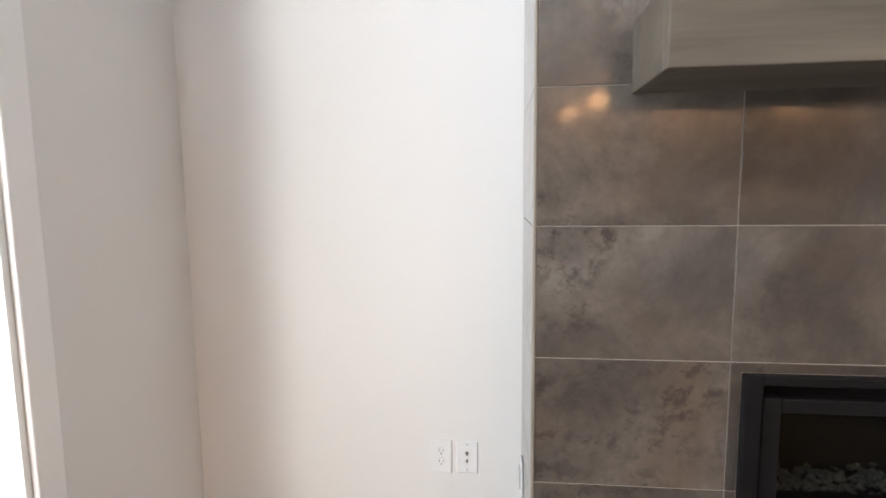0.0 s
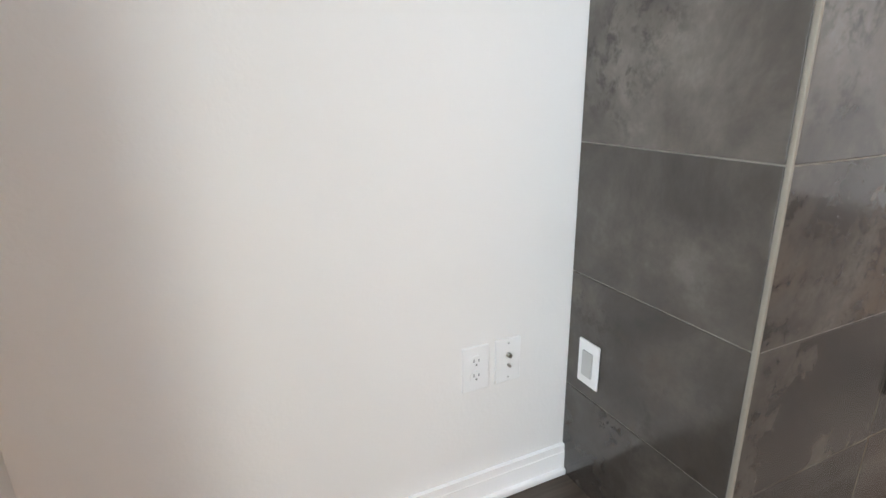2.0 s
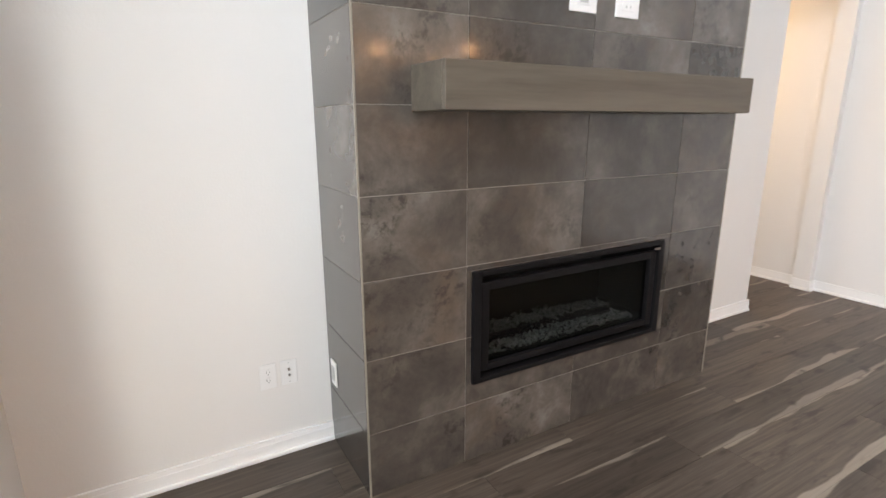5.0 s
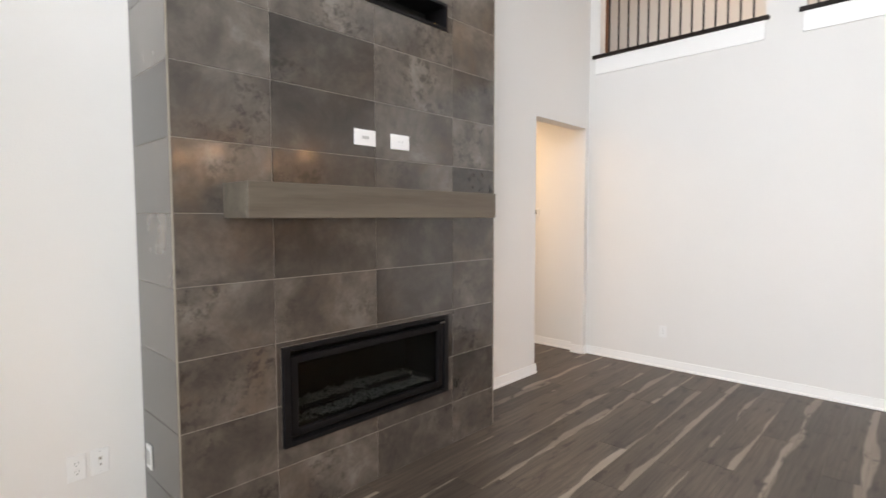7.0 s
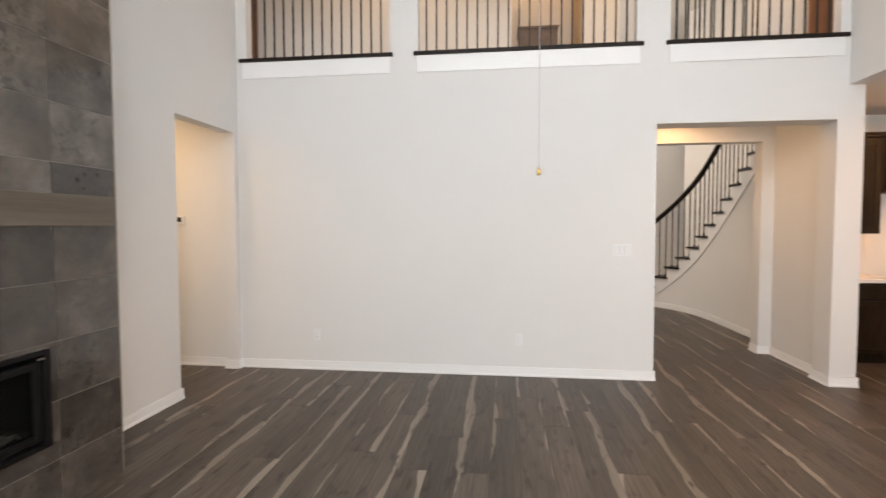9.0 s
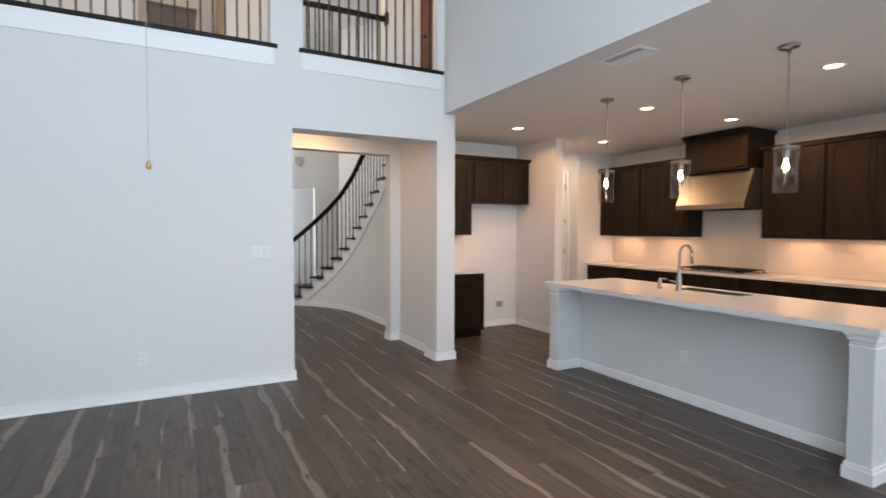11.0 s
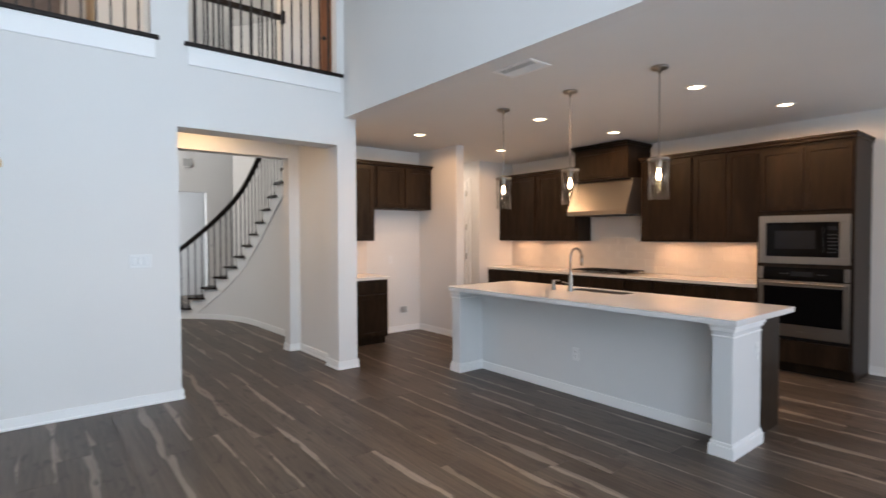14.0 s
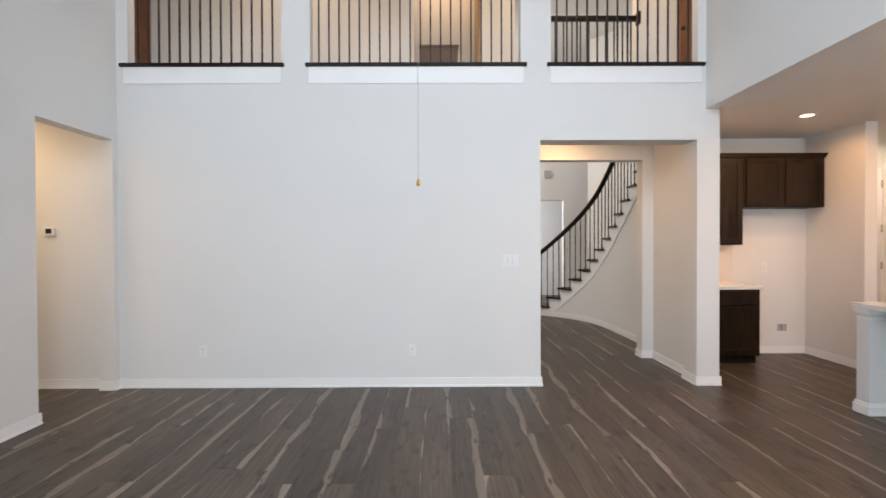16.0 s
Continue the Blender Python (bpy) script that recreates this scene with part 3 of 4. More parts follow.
tagged(part("trim", bm, M_TRIM), "white window casing board", "", "", "structure")

# ---- fireplace ----
FX0, FX1, FY = 0.42, 2.535, 1.50
BX0, BX1, BZ0, BZ1 = 0.888, 2.046, 0.373, 0.868
SX0, SX1, SZ0, SZ1 = 0.905, 2.055, 2.645, 2.81
fy = FY + 0.0025
fire = thing("fireplace", "tall fireplace chase clad in grey-brown stone-look tiles", "fireplace", kind="structure")
bm = B()
for b in [(FX0 + .0025, FX1 - .0025, fy, YN, 0, BZ0), (FX0 + .0025, BX0, fy, YN, BZ0, BZ1), (BX1, FX1 - .0025, fy, YN, BZ0, BZ1),
          (FX0 + .0025, FX1 - .0025, fy, YN, BZ1, SZ0), (FX0 + .0025, SX0, fy, YN, SZ0, SZ1), (SX1, FX1 - .0025, fy, YN, SZ0, SZ1),
          (FX0 + .0025, FX1 - .0025, fy, YN, SZ1, ZT), (BX0, BX1, fy + 0.40, YN, BZ0, BZ1), (SX0, SX1, fy + 0.2, YN, SZ0, SZ1)]:
    box(bm, *b)
part("chase", bm, M_GROUT, fire, "grouted chase behind the tiles")
for x in (FX0 - 0.001, FX1 - 0.006):
    part("corner_trim", box(B(), x, x + 0.007, FY - 0.0015, FY + 0.007, 0, ZT, 0.002), M_EDGE, fire, "pale metal edge strip")

# firebox insert
ins = thing("fireplace_insert", "black linear gas fireplace with clear fire glass", "fireplace")
bm = B()
w = 0.038
for b in [(BX0, BX0 + w, FY - 0.018, FY + 0.03, BZ0, BZ1), (BX1 - w, BX1, FY - 0.018, FY + 0.03, BZ0, BZ1),
          (BX0 + w, BX1 - w, FY - 0.018, FY + 0.03, BZ0, BZ0 + 0.022), (BX0 + w, BX1 - w, FY - 0.018, FY + 0.03, BZ1 - 0.022, BZ1)]:
    box(bm, *b, 0.003)
part("frame", bm, M_BLACK, ins, "black metal surround")
bm = B()
for b in [(BX0 + .045, BX0 + .085, FY - 0.006, FY + 0.03, BZ0 + .045, BZ1 - .055), (BX1 - .085, BX1 - .045, FY - 0.006, FY + 0.03, BZ0 + .045, BZ1 - .055),
          (BX0 + .085, BX1 - .085, FY - 0.006, FY + 0.03, BZ0 + .045, BZ0 + .075), (BX0 + .085, BX1 - .085, FY - 0.006, FY + 0.03, BZ1 - .09, BZ1 - .055)]:
    box(bm, *b, 0.004)
part("inner_frame", bm, M_BLACK, ins, "inner black glass frame")
bm = B()
for b in [(BX0, BX1, fy + .38, fy + .40, BZ0, BZ1), (BX0 + .001, BX0 + .02, FY + .04, fy + .38, BZ0, BZ1), (BX1 - .02, BX1 - .001, FY + .04, fy + .38, BZ0, BZ1),
          (BX0 + .02, BX1 - .02, FY + .04, fy + .38, BZ0 + .001, BZ0 + .07), (BX0 + .02, BX1 - .02, FY + .04, fy + .38, BZ1 - .02, BZ1 - .001)]:
    box(bm, *b)
part("liner", bm, M_MATTE, ins, "matte black firebox liner")
part("burner", box(B(), BX0 + .16, BX1 - .16, FY + .16, FY + .22, BZ0 + .07, BZ0 + .095, 0.004), M_BLACK, ins, "black burner tray")
g = part("glass", box(B(), BX0 + .08, BX1 - .08, FY + 0.015, FY + 0.019, BZ0 + .07, BZ1 - .085), M_FGLASS, ins, "dark glass front")
g.visible_shadow = False
part("latch", box(B(), BX1 - .075, BX1 - .035, FY - .021, FY - .012, BZ1 - .045, BZ1 - .034, 0.002), M_STEEL, ins, "small silver label strip")
rng = random.Random(3)
vs, fs = [], []
for k in range(1700):
    x, y = rng.uniform(BX0 + .09, BX1 - .09), rng.uniform(FY + .06, FY + .33)
    if abs(y - FY - .19) < .03 and rng.random() < .85:
        continue
    h = BZ0 + .07 + 0.03 * max(0, 1 - abs(x - 1.5) / 0.6) * rng.random() + 0.03 * (y > FY + .22) * rng.random()
    s = rng.uniform(0.005, 0.013)
    i = len(vs)
    a = rng.uniform(0, 6.28)
    for j in range(4):
        vs.append((x + s * math.cos(a + j * 1.57), y + s * math.sin(a + j * 1.57) * .8, h + rng.uniform(0, .008)))
    vs += [(x, y, h + s * 1.1), (x, y, h - s * .6)]
    for j in range(4):
        fs += [(i + j, i + (j + 1) % 4, i + 4), (i + (j + 1) % 4, i + j, i + 5)]
me = bpy.data.meshes.new("fire_glass")
me.from_pydata(vs, [], fs)
me.materials.append(M_CRYSTAL)
fg = new("fire_glass", me)
fg.parent = ins
tagged(fg, "bed of pale crushed fire glass", "", "", "stuff")

# slot above the mantel
sl = thing("wall_vent", "black framed linear slot high on the fireplace", "vent")
bm = B()
for b in [(SX0, SX0 + .02, FY - .006, FY + .2, SZ0, SZ1), (SX1 - .02, SX1, FY - .006, FY + .2, SZ0, SZ1), (SX0 + .02, SX1 - .02, FY - .006, FY + .2, SZ0, SZ0 + .02), (SX0 + .02, SX1 - .02, FY - .006, FY + .2, SZ1 - .02, SZ1)]:
    box(bm, *b, 0.002)
part("frame", bm, M_BLACK, sl, "dark bronze slot frame")
part("backing", box(B(), SX0 + .02, SX1 - .02, FY + .17, FY + .19, SZ0 + .02, SZ1 - .02), M_MATTE, sl)
lathe(bm := B(), [(0.0, 0), (0.022, 0.0), (0.03, 0.01), (0.03, 0.02), (0.0, 0.026)], (SX1 - .07, FY + .06, SZ0 + .021), 16)
part("valve", bm, M_BRASS, sl, "small yellow brass fitting")

# mantel beam
man = thing("mantel_shelf", "thick grey-washed oak beam mantel on the tiled chase", "mantel")
MX0, MX1, MY, MZ0, MZ1 = 0.628, 2.25, 1.265, 1.488, 1.640
part("front_board", box(B(), MX0, MX1, MY, MY + .024, MZ0, MZ1, 0.003), M_MANTEL, man)
part("bottom_board", box(B(), MX0 + .024, MX1 - .024, MY + .024, FY, MZ0 + .001, MZ0 + .024, 0.002), M_MANTEL, man)
part("top_board", box(B(), MX0 + .024, MX1 - .024, MY + .024, FY, MZ1 - .024, MZ1 - .001, 0.002), M_MANTEL, man)
for x in (MX0, MX1 - .024):
    part("end_board", box(B(), x, x + .024, MY + .0245, FY, MZ0, MZ1, 0.003), M_MANTEL, man, "lighter end board of the beam")


# ---- plates ----
def plate(name, m, kind, label, category, w=0.070, h=0.115):
    """Wall plate in its own plane: x across, z up, front towards -y."""
    th = thing(name, label, category, m=m)
    part("cover", box(B(), -w / 2, w / 2, -0.006, 0, -h / 2, h / 2, 0.0025), M_PLATE, th)
    if kind == "outlet":
        for dz in (-0.019, 0.019):
            bm = B()
            cyl(bm, (0, -0.0085, dz), (0, -0.005, dz), 0.0165, 20)
            part("socket", bm, M_PLATE, th)
            bm = B()
            box(bm, -0.0075, -0.0055, -0.0092, -0.008, dz, dz + 0.008)
            box(bm, 0.0055, 0.0075, -0.0092, -0.008, dz, dz + 0.007)
            cyl(bm, (0, -0.0092, dz - 0.007), (0, -0.008, dz - 0.007), 0.0024, 10)
            part("slots", bm, M_SLOT, th)
    elif kind == "coax":
        for dz in (-0.012, 0.015):
            bm = B()
            cyl(bm, (0, -0.016, dz), (0, -0.005, dz), 0.0055 if dz > 0 else 0.0036, 14)
            part("jack", bm, M_NICKEL, th, "round metal cable jack")
        for dz in (-0.045, 0.045):
            part("screw", cyl(B(), (0, -0.0072, dz), (0, -0.005, dz), 0.0025, 10), M_GREYP, th)
    elif kind == "switch":
        part("rocker", box(B(), -0.017, 0.017, -0.011, -0.005, -0.033, 0.033, 0.002), M_GREYP if w < .1 else M_PLATE, th)
    elif kind == "media":
        part("insert", box(B(), -0.035, 0.035, -0.009, -0.005, -0.017, 0.017, 0.002), M_PLATE, th)
        part("port", box(B(), -0.022, 0.022, -0.0105, -0.008, -0.008, 0.008, 0.001), M_GREYP, th)
    elif kind == "triple":
        part("gaps", box(B(), -0.0665, 0.0665, -0.0068, -0.005, -0.036, 0.036), M_ISLAND, th, "grey gaps round the rockers")
        for k in (-1, 0, 1):
            part("rocker", box(B(), k * 0.046 - 0.016, k * 0.046 + 0.016, -0.010, -0.005, -0.033, 0.033, 0.002), M_PLATE, th)
    elif kind == "blank":
        part("insert", box(B(), -0.035, 0.035, -0.009, -0.005, -0.017, 0.017, 0.002), M_PLATE, th)
        for k in (-0.012, 0.012):
            part("slots", box(B(), k - .003, k + .003, -0.0095, -0.0085, -.006, .006), M_GREYP, th)
    return th


EW = lambda y, z: pose(XE - 0.0005, y, z, 0, 0, -90)
plate("wall_outlet", pose(0.15, YN - .0005, 0.387), "outlet", "white duplex outlet low on the alcove wall", "outlet")
plate("cable_plate", pose(0.238, YN - .0005, 0.388), "coax", "white cable jack plate beside the outlet", "wall plate")
plate("wall_switch", pose(FX0 - .001, 1.885, 0.372, 0, 0, -90), "switch", "white wall switch on the tiled chase side", "switch")
plate("media_plate", pose(1.40, FY - .001, 1.92), "media", "white media plate on the tiles over the mantel", "wall plate", 0.145, 0.085)
plate("tv_outlet", pose(1.652, FY - .001, 1.92), "blank", "white outlet plate on the tiles over the mantel", "outlet", 0.140, 0.085)
plate("wall_outlet", EW(1.14, 0.36), "outlet", "white outlet low on the big white wall", "outlet")
plate("wall_outlet", EW(-0.93, 0.36), "outlet", "white outlet low on the big white wall", "outlet")
plate("light_switch", EW(-1.90, 1.25), "triple", "white triple light switch beside the passage opening", "switch", 0.165, 0.115)
plate("wall_outlet", pose(XW + .0005, 1.62, 0.26, 0, 0, 90), "outlet", "white outlet low beside the window", "outlet")
plate("wall_outlet", pose(0.15, YK + .0005, 0.36, 0, 0, 180), "outlet", "white outlet low on the kitchen wall", "outlet")
th = thing("thermostat", "small white thermostat with a grey screen in the hallway", "thermostat", m=pose(XE - .0005, 2.64, 1.55, 0, 0, -90))
part("body", box(B(), -.055, .055, -.022, 0, -.045, .045, .006), M_PLATE, th)
part("screen", box(B(), -.03, .03, -.0235, -.02, -.018, .03, .001), M_DISPLAY, th, "grey display")

# ceiling fan pull cord
pc = thing("pull_cord", "thin beaded pull cord with a small brass pull", "cord", m=pose(3.68, -1.045, 1.865))
part("cord", cyl(B(), (0, 0, 0.05), (0, 0, 2.325), 0.0022, 8), M_GREYP, pc, "thin grey bead chain")
lathe(bm := B(), [(0, 0), (0.010, 0.0), (0.015, 0.008), (0.015, 0.035), (0.008, 0.05), (0.004, 0.058), (0, 0.06)], (0, 0, 0), 16)
part("pull", bm, M_BRASS, pc, "gold coloured pull", True)
fan = thing("ceiling_fan_mount", "plain canopy that the pull cord hangs from", "ceiling fan", m=pose(3.68, -1.045, 4.2))
lathe(bm := B(), [(0, 0), (0.12, 0.0), (0.14, 0.05), (0.10, 0.16), (0.03, 0.2), (0.02, 0.3), (0.02, 1.3), (0.07, 1.34), (0.07, 1.40), (0, 1.40)])
part("motor", bm, M_NICKEL, fan, "", True)


# ---- kitchen ----
def shaker(th, x0, x1, z0, z1, name="door", y=0.0, rail=0.055):
    """A framed panel door or drawer front; its face stands 20 mm before y."""
    d = part(name, box(B(), x0 + rail - .003, x1 - rail + .003, y - 0.011, y - 0.001, z0 + rail - .003, z1 - rail + .003), M_CAB, th)
    for b in [(x0, x0 + rail, z0, z1), (x1 - rail, x1, z0, z1)]:
        part("stile", box(B(), b[0], b[1], y - 0.020, y - 0.001, b[2], b[3], 0.0015), M_CAB, d)
    for b in [(x0 + rail, x1 - rail, z0, z0 + rail), (x0 + rail, x1 - rail, z1 - rail, z1)]:
        part("rail", box(B(), b[0], b[1], y - 0.020, y - 0.001, b[2], b[3], 0.0015), M_CAB, d)
    return d


def slab(th, x0, x1, z0, z1, y=0.0):
    return part("drawer", box(B(), x0, x1, y - 0.020, y - 0.001, z0, z1, 0.002), M_CAB, th)


def cabinet(name, label, m, w, d, h, doors, drawers=(), crown=0.0, toe=0.0, group="kitchen cabinets", over=0.004):
    th = thing(name, label, "cabinet", group, m)
    bm = B()
    box(bm, 0, w, 0, d, toe, h)
    if toe:
        box(bm, 0, w, 0.07, d, 0, toe)
    part("body", bm, M_CAB, th)
    for q in doors:
        shaker(th, *q)
    for q in drawers:
        slab(th, *q)
    if crown:
        bm = B()
        box(bm, -over * 0.6, w + over * 0.6, -0.035, d, h, h + crown * 0.55, 0.004)
        box(bm, -over, w + over, -0.055, d, h + crown * 0.55, h + crown, 0.004)
        part("crown", bm, M_CAB, th, "dark crown moulding")
    return th


back = lambda x, y, z: pose(x, y, z, 0, 0, 180)
GAP = 0.003
UB, UT, UY = 1.37, 2.445, -7.67
UD = UY - YK - 0.002
# uppers left of the hood
cabinet("wall_cabinet", "dark stained wall cabinet next to the steel hood", back(6.275, UY, UB), 0.86, UD, UT - UB, [(0.03, 0.83, 0.02, UT - UB - .02)], crown=0.05)
cabinet("wall_cabinet", "dark stained wall cabinet next to the steel hood", back(5.41, UY, UB), 0.82, UD, UT - UB, [(0.03, 0.79, 0.02, UT - UB - .02)], crown=0.05)
# right of the hood
cabinet("wall_cabinet", "dark stained wall cabinet between hood and ovens", back(3.55, UY, UB), 0.70, UD, UT - UB, [(0.015, 0.685, 0.02, UT - UB - .02)], crown=0.05)
cabinet("wall_cabinet", "dark stained two-door wall cabinet beside the ovens", back(2.845, UY, UB), 0.80, UD, UT - UB, [(0.015, 0.398, 0.02, UT - UB - .02), (0.402, 0.785, 0.02, UT - UB - .02)], crown=0.05)
# hood box
cabinet("hood_cabinet", "dark stained cabinet box above the steel hood", back(4.46, -7.42, 2.235), 0.86, 0.575, 0.445, [(0.03, 0.83, 0.03, 0.415)], crown=0.05, over=0.03)
hd = thing("range_hood", "brushed steel slanted range hood under the dark box", "range hood", m=back(4.50, -7.30, 1.74))
bm = B()
pr = [(0.0, 0.0), (0.0, 0.06), (0.19, 0.494), (0.69, 0.494), (0.69, 0.0)]
f = [[bm.verts.new((x, y, z)) for y, z in pr] for x in (0.0, 0.95)]
for i in range(5):
    bm.faces.new((f[0][i], f[0][(i + 1) % 5], f[1][(i + 1) % 5], f[1][i]))
bm.faces.new(f[0])
bm.faces.new(f[1][::-1])
part("canopy", bm, M_STEEL, hd, "slanted brushed steel canopy")
part("filter", box(B(), 0.08, 0.87, 0.08, 0.6, -0.006, 0.0), M_BLACK, hd, "dark underside filter")
# base cabinets and counter along the back wall
CY = -7.40
for x1, w, n in [(6.275, 0.75, 1), (5.52, 0.85, 2), (4.665, 1.05, 2), (3.61, 0.80, 2), (2.805, 0.79, 2)]:
    k = w / n
    cabinet("base_cabinet", "dark stained base cabinet under the back counter", back(x1, CY, 0), w, 0.598, 0.875,
            [(i * k + .01, (i + 1) * k - .01, 0.12, 0.68) for i in range(n)], [(i * k + .01, (i + 1) * k - .01, 0.70, 0.855) for i in range(n)], toe=0.10)
ct = thing("worktop", "pale quartz worktop along the back wall", "countertop")
part("slab", box(B(), 2.012, 6.278, YK, CY + 0.035, 0.8755, 0.915, 0.003), M_QUARTZ, ct)
# backsplash: glazed tiles in courses
bs = tagged(new("backsplash"), "glossy off-white backsplash tiles", "backsplash", "", "structure")
part("bed", box(B(), 2.012, 6.278, YK + .0005, YK + .004, 0.916, 1.369), M_SPLASH, bs)
tm = mesh("splash_tile", box(B(), 0.001, 0.299, 0, 0.006, 0.001, 0.099, 0.0015), M_SPLASH)
tile_jobs = []
for r in range(5):
    for c in range(15):
        x = 2.012 + c * 0.3 - (0.15 if r % 2 else 0)
        if x < 2.01 or x + 0.3 > 6.28:
            continue
        z = 0.916 + r * 0.1
        if z + 0.1 > 1.369 and not 3.6 < x < 4.25:
            continue
        tile_jobs.append((x, z))
# cooktop
ck = thing("cooktop", "steel gas cooktop with black grates on the worktop", "cooktop", m=pose(4.06, -7.66, 0.9155))
part("tray", box(B(), -0.455, 0.455, -0.26, 0.26, 0, 0.012, 0.004), M_STEEL, ck, "steel tray")
for gx in (-0.30, 0.0, 0.30):
    bm = B()
    for dx in (-0.13, -0.045, 0.045, 0.13):
        box(bm, gx + dx - .006, gx + dx + .006, -0.23, 0.23, 0.035, 0.047)
    for dy in (-0.224, -0.11, 0.0, 0.11, 0.224):
        box(bm, gx - 0.136, gx + 0.136, dy - .006, dy + .006, 0.034, 0.046)
    for dx in (-0.13, 0.13):
        for dy in (-0.22, 0.22):
            box(bm, gx + dx - .006, gx + dx + .006, dy - .006, dy + .006, 0.012, 0.036)
    part("grate", bm, M_BLACK, ck, "black cast iron grate")
    for dy in (-0.11, 0.11):
        part("burner", lathe(B(), [(0, 0.03), (0.03, 0.03), (0.04, 0.022), (0.04, 0.012)], (gx, dy, 0), 16), M_BLACK, ck)
for k in range(5):
    part("knob", cyl(B(), (-0.2 + k * 0.1, 0.245, 0.012), (-0.2 + k * 0.1, 0.245, 0.035), 0.017, 14), M_STEEL, ck)

# oven tower
TX0, TX1 = 1.155, 2.008
tw = cabinet("oven_cabinet", "tall dark stained cabinet with built-in microwave and oven", back(TX1, CY, 0), TX1 - TX0, 0.598, 2.40,
             [(0.02, 0.425, 1.71, 2.36), (0.43, TX1 - TX0 - .02, 1.71, 2.36)], [(0.02, TX1 - TX0 - .02, 0.12, 0.35)], crown=0.055, toe=0.10, over=0.022)
mw = thing("microwave", "built-in microwave with a wide steel trim frame", "microwave", m=back(1.985, CY - .001, 1.155))
WM = 0.80
bm = B()
for b in [(0, WM, 0.0, .072), (0, WM, .43, .505), (0, .066, .072, .43), (WM - .088, WM, .072, .43)]:
    box(bm, b[0], b[1], -0.022, 0, b[2], b[3], 0.002)
part("trim_frame", bm, M_STEEL, mw, "brushed steel frame")
part("door", box(B(), .068, WM - .20, -0.020, 0, .074, .428, 0.002), M_OVENGLASS, mw, "black glass door")
part("window", box(B(), .15, WM - .285, -0.0215, -.02, .155, .345), M_DISPLAY, mw, "grey viewing window")
part("control_panel", box(B(), WM - .197, WM - .090, -0.020, 0, .074, .428, 0.002), M_OVENGLASS, mw, "black control panel")
for i in range(3):
    for j in range(6):
        part("button", box(B(), WM - .180 + i * .027, WM - .162 + i * .027, -0.0212, -.0195, .12 + j * .035, .132 + j * .035), M_KEY, mw)
part("display", box(B(), WM - .182, WM - .106, -0.0212, -.0195, .345, .385), M_DISPLAY, mw, "dark clock display")
part("handle", cyl(B(), (WM - .215, -.035, .12), (WM - .215, -.035, .38), .006, 10), M_BLACK, mw)
ov = thing("wall_oven", "built-in steel wall oven with black glass door", "oven", m=back(1.985, CY - .001, 0.36))
part("control_panel", box(B(), .045, WM - .045, -0.022, 0, .625, .755, 0.002), M_OVENGLASS, ov, "black control panel")
for x in (0.0, WM - .043):
    part("side_trim", box(B(), x, x + .043, -0.024, 0, .625, .755, 0.002), M_STEEL, ov, "steel end piece")
dr = part("door", box(B(), 0, WM, -0.024, 0, 0.03, .615, 0.003), M_STEEL, ov, "steel framed oven door")
part("window", box(B(), .05, WM - .05, -0.0265, -.023, .16, .555), M_OVENGLASS, dr, "black glass")
bm = B()
cyl(bm, (.03, -.065, .59), (WM - .03, -.065, .59), .011, 14)
for x in (.05, WM - .05):
    cyl(bm, (x, -.065, .59), (x, -.022, .59), .008, 10)
part("handle", bm, M_STEEL, dr, "steel bar handle")
part("vent_strip", box(B(), 0, WM, -0.018, 0, 0.0, .028), M_BLACK, ov)
part("display", box(B(), .30, .50, -0.0235, -.0215, .665, .715), M_DISPLAY, ov, "dark oven display")
for i in range(5):
    for x in (.20, .53):
        part("button", box(B(), x + i * .018, x + .010 + i * .018, -0.0235, -.0215, .685, .695), M_KEY, ov)
part("badge", box(B(), .37, .43, -0.0255, -.0235, .085, .097), M_NICKEL, dr, "small plain badge")

# nook cabinets
east = lambda y, x, z: pose(x, y, z, 0, 0, -90)
NF = XN - 0.002
cabinet("base_cabinet", "dark stained base cabinet beside the refrigerator nook", east(-3.99, NF - .60, 0), 0.93, 0.60, 0.875, [(0.47, 0.92, 0.12, 0.68), (0.01, 0.46, 0.12, 0.68)], [(0.01, 0.46, 0.70, 0.855), (0.47, 0.92, 0.70, 0.855)], toe=0.10)
ct = thing("worktop", "pale quartz worktop on the nook cabinet", "countertop")
part("slab", box(B(), NF - .635, NF, -4.945, -3.988, 0.8755, 0.915, 0.003), M_QUARTZ, ct)
cabinet("wall_cabinet", "tall dark stained wall cabinet over the nook worktop", east(-3.99, NF - .33, 1.39), 0.89, 0.33, 1.055, [(0.45, 0.87, 0.02, 1.035), (0.02, 0.44, 0.02, 1.035)], crown=0.05)
cabinet("bridge_cabinet", "short dark stained cabinet over the refrigerator space", east(-4.885, NF - .33, 1.845), 0.985, 0.33, 0.60, [(0.03, 0.475, 0.02, 0.58), (0.51, 0.955, 0.02, 0.58)], crown=0.05)
part("splash", box(B(), XN - .006, XN - .0005, -4.94, -3.99, 0.916, 1.388), M_SPLASH, bs)
plate("wall_outlet", pose(XN - .0005, -5.35, 1.10, 0, 0, -90), "outlet", "white outlet on the nook wall", "outlet")
wbx = thing("water_box", "recessed grey refrigerator water valve box in the nook wall", "valve box", m=pose(XN - .0005, -5.58, 0.33, 0, 0, -90))
bm = B()
for b in [(-.075, -.062, -.06, .06), (.062, .075, -.06, .06), (-.062, .062, -.06, -.047), (-.062, .062, .047, .06)]:
    box(bm, b[0], b[1], -.008, 0, b[2], b[3])
part("frame", bm, M_PLATE, wbx)
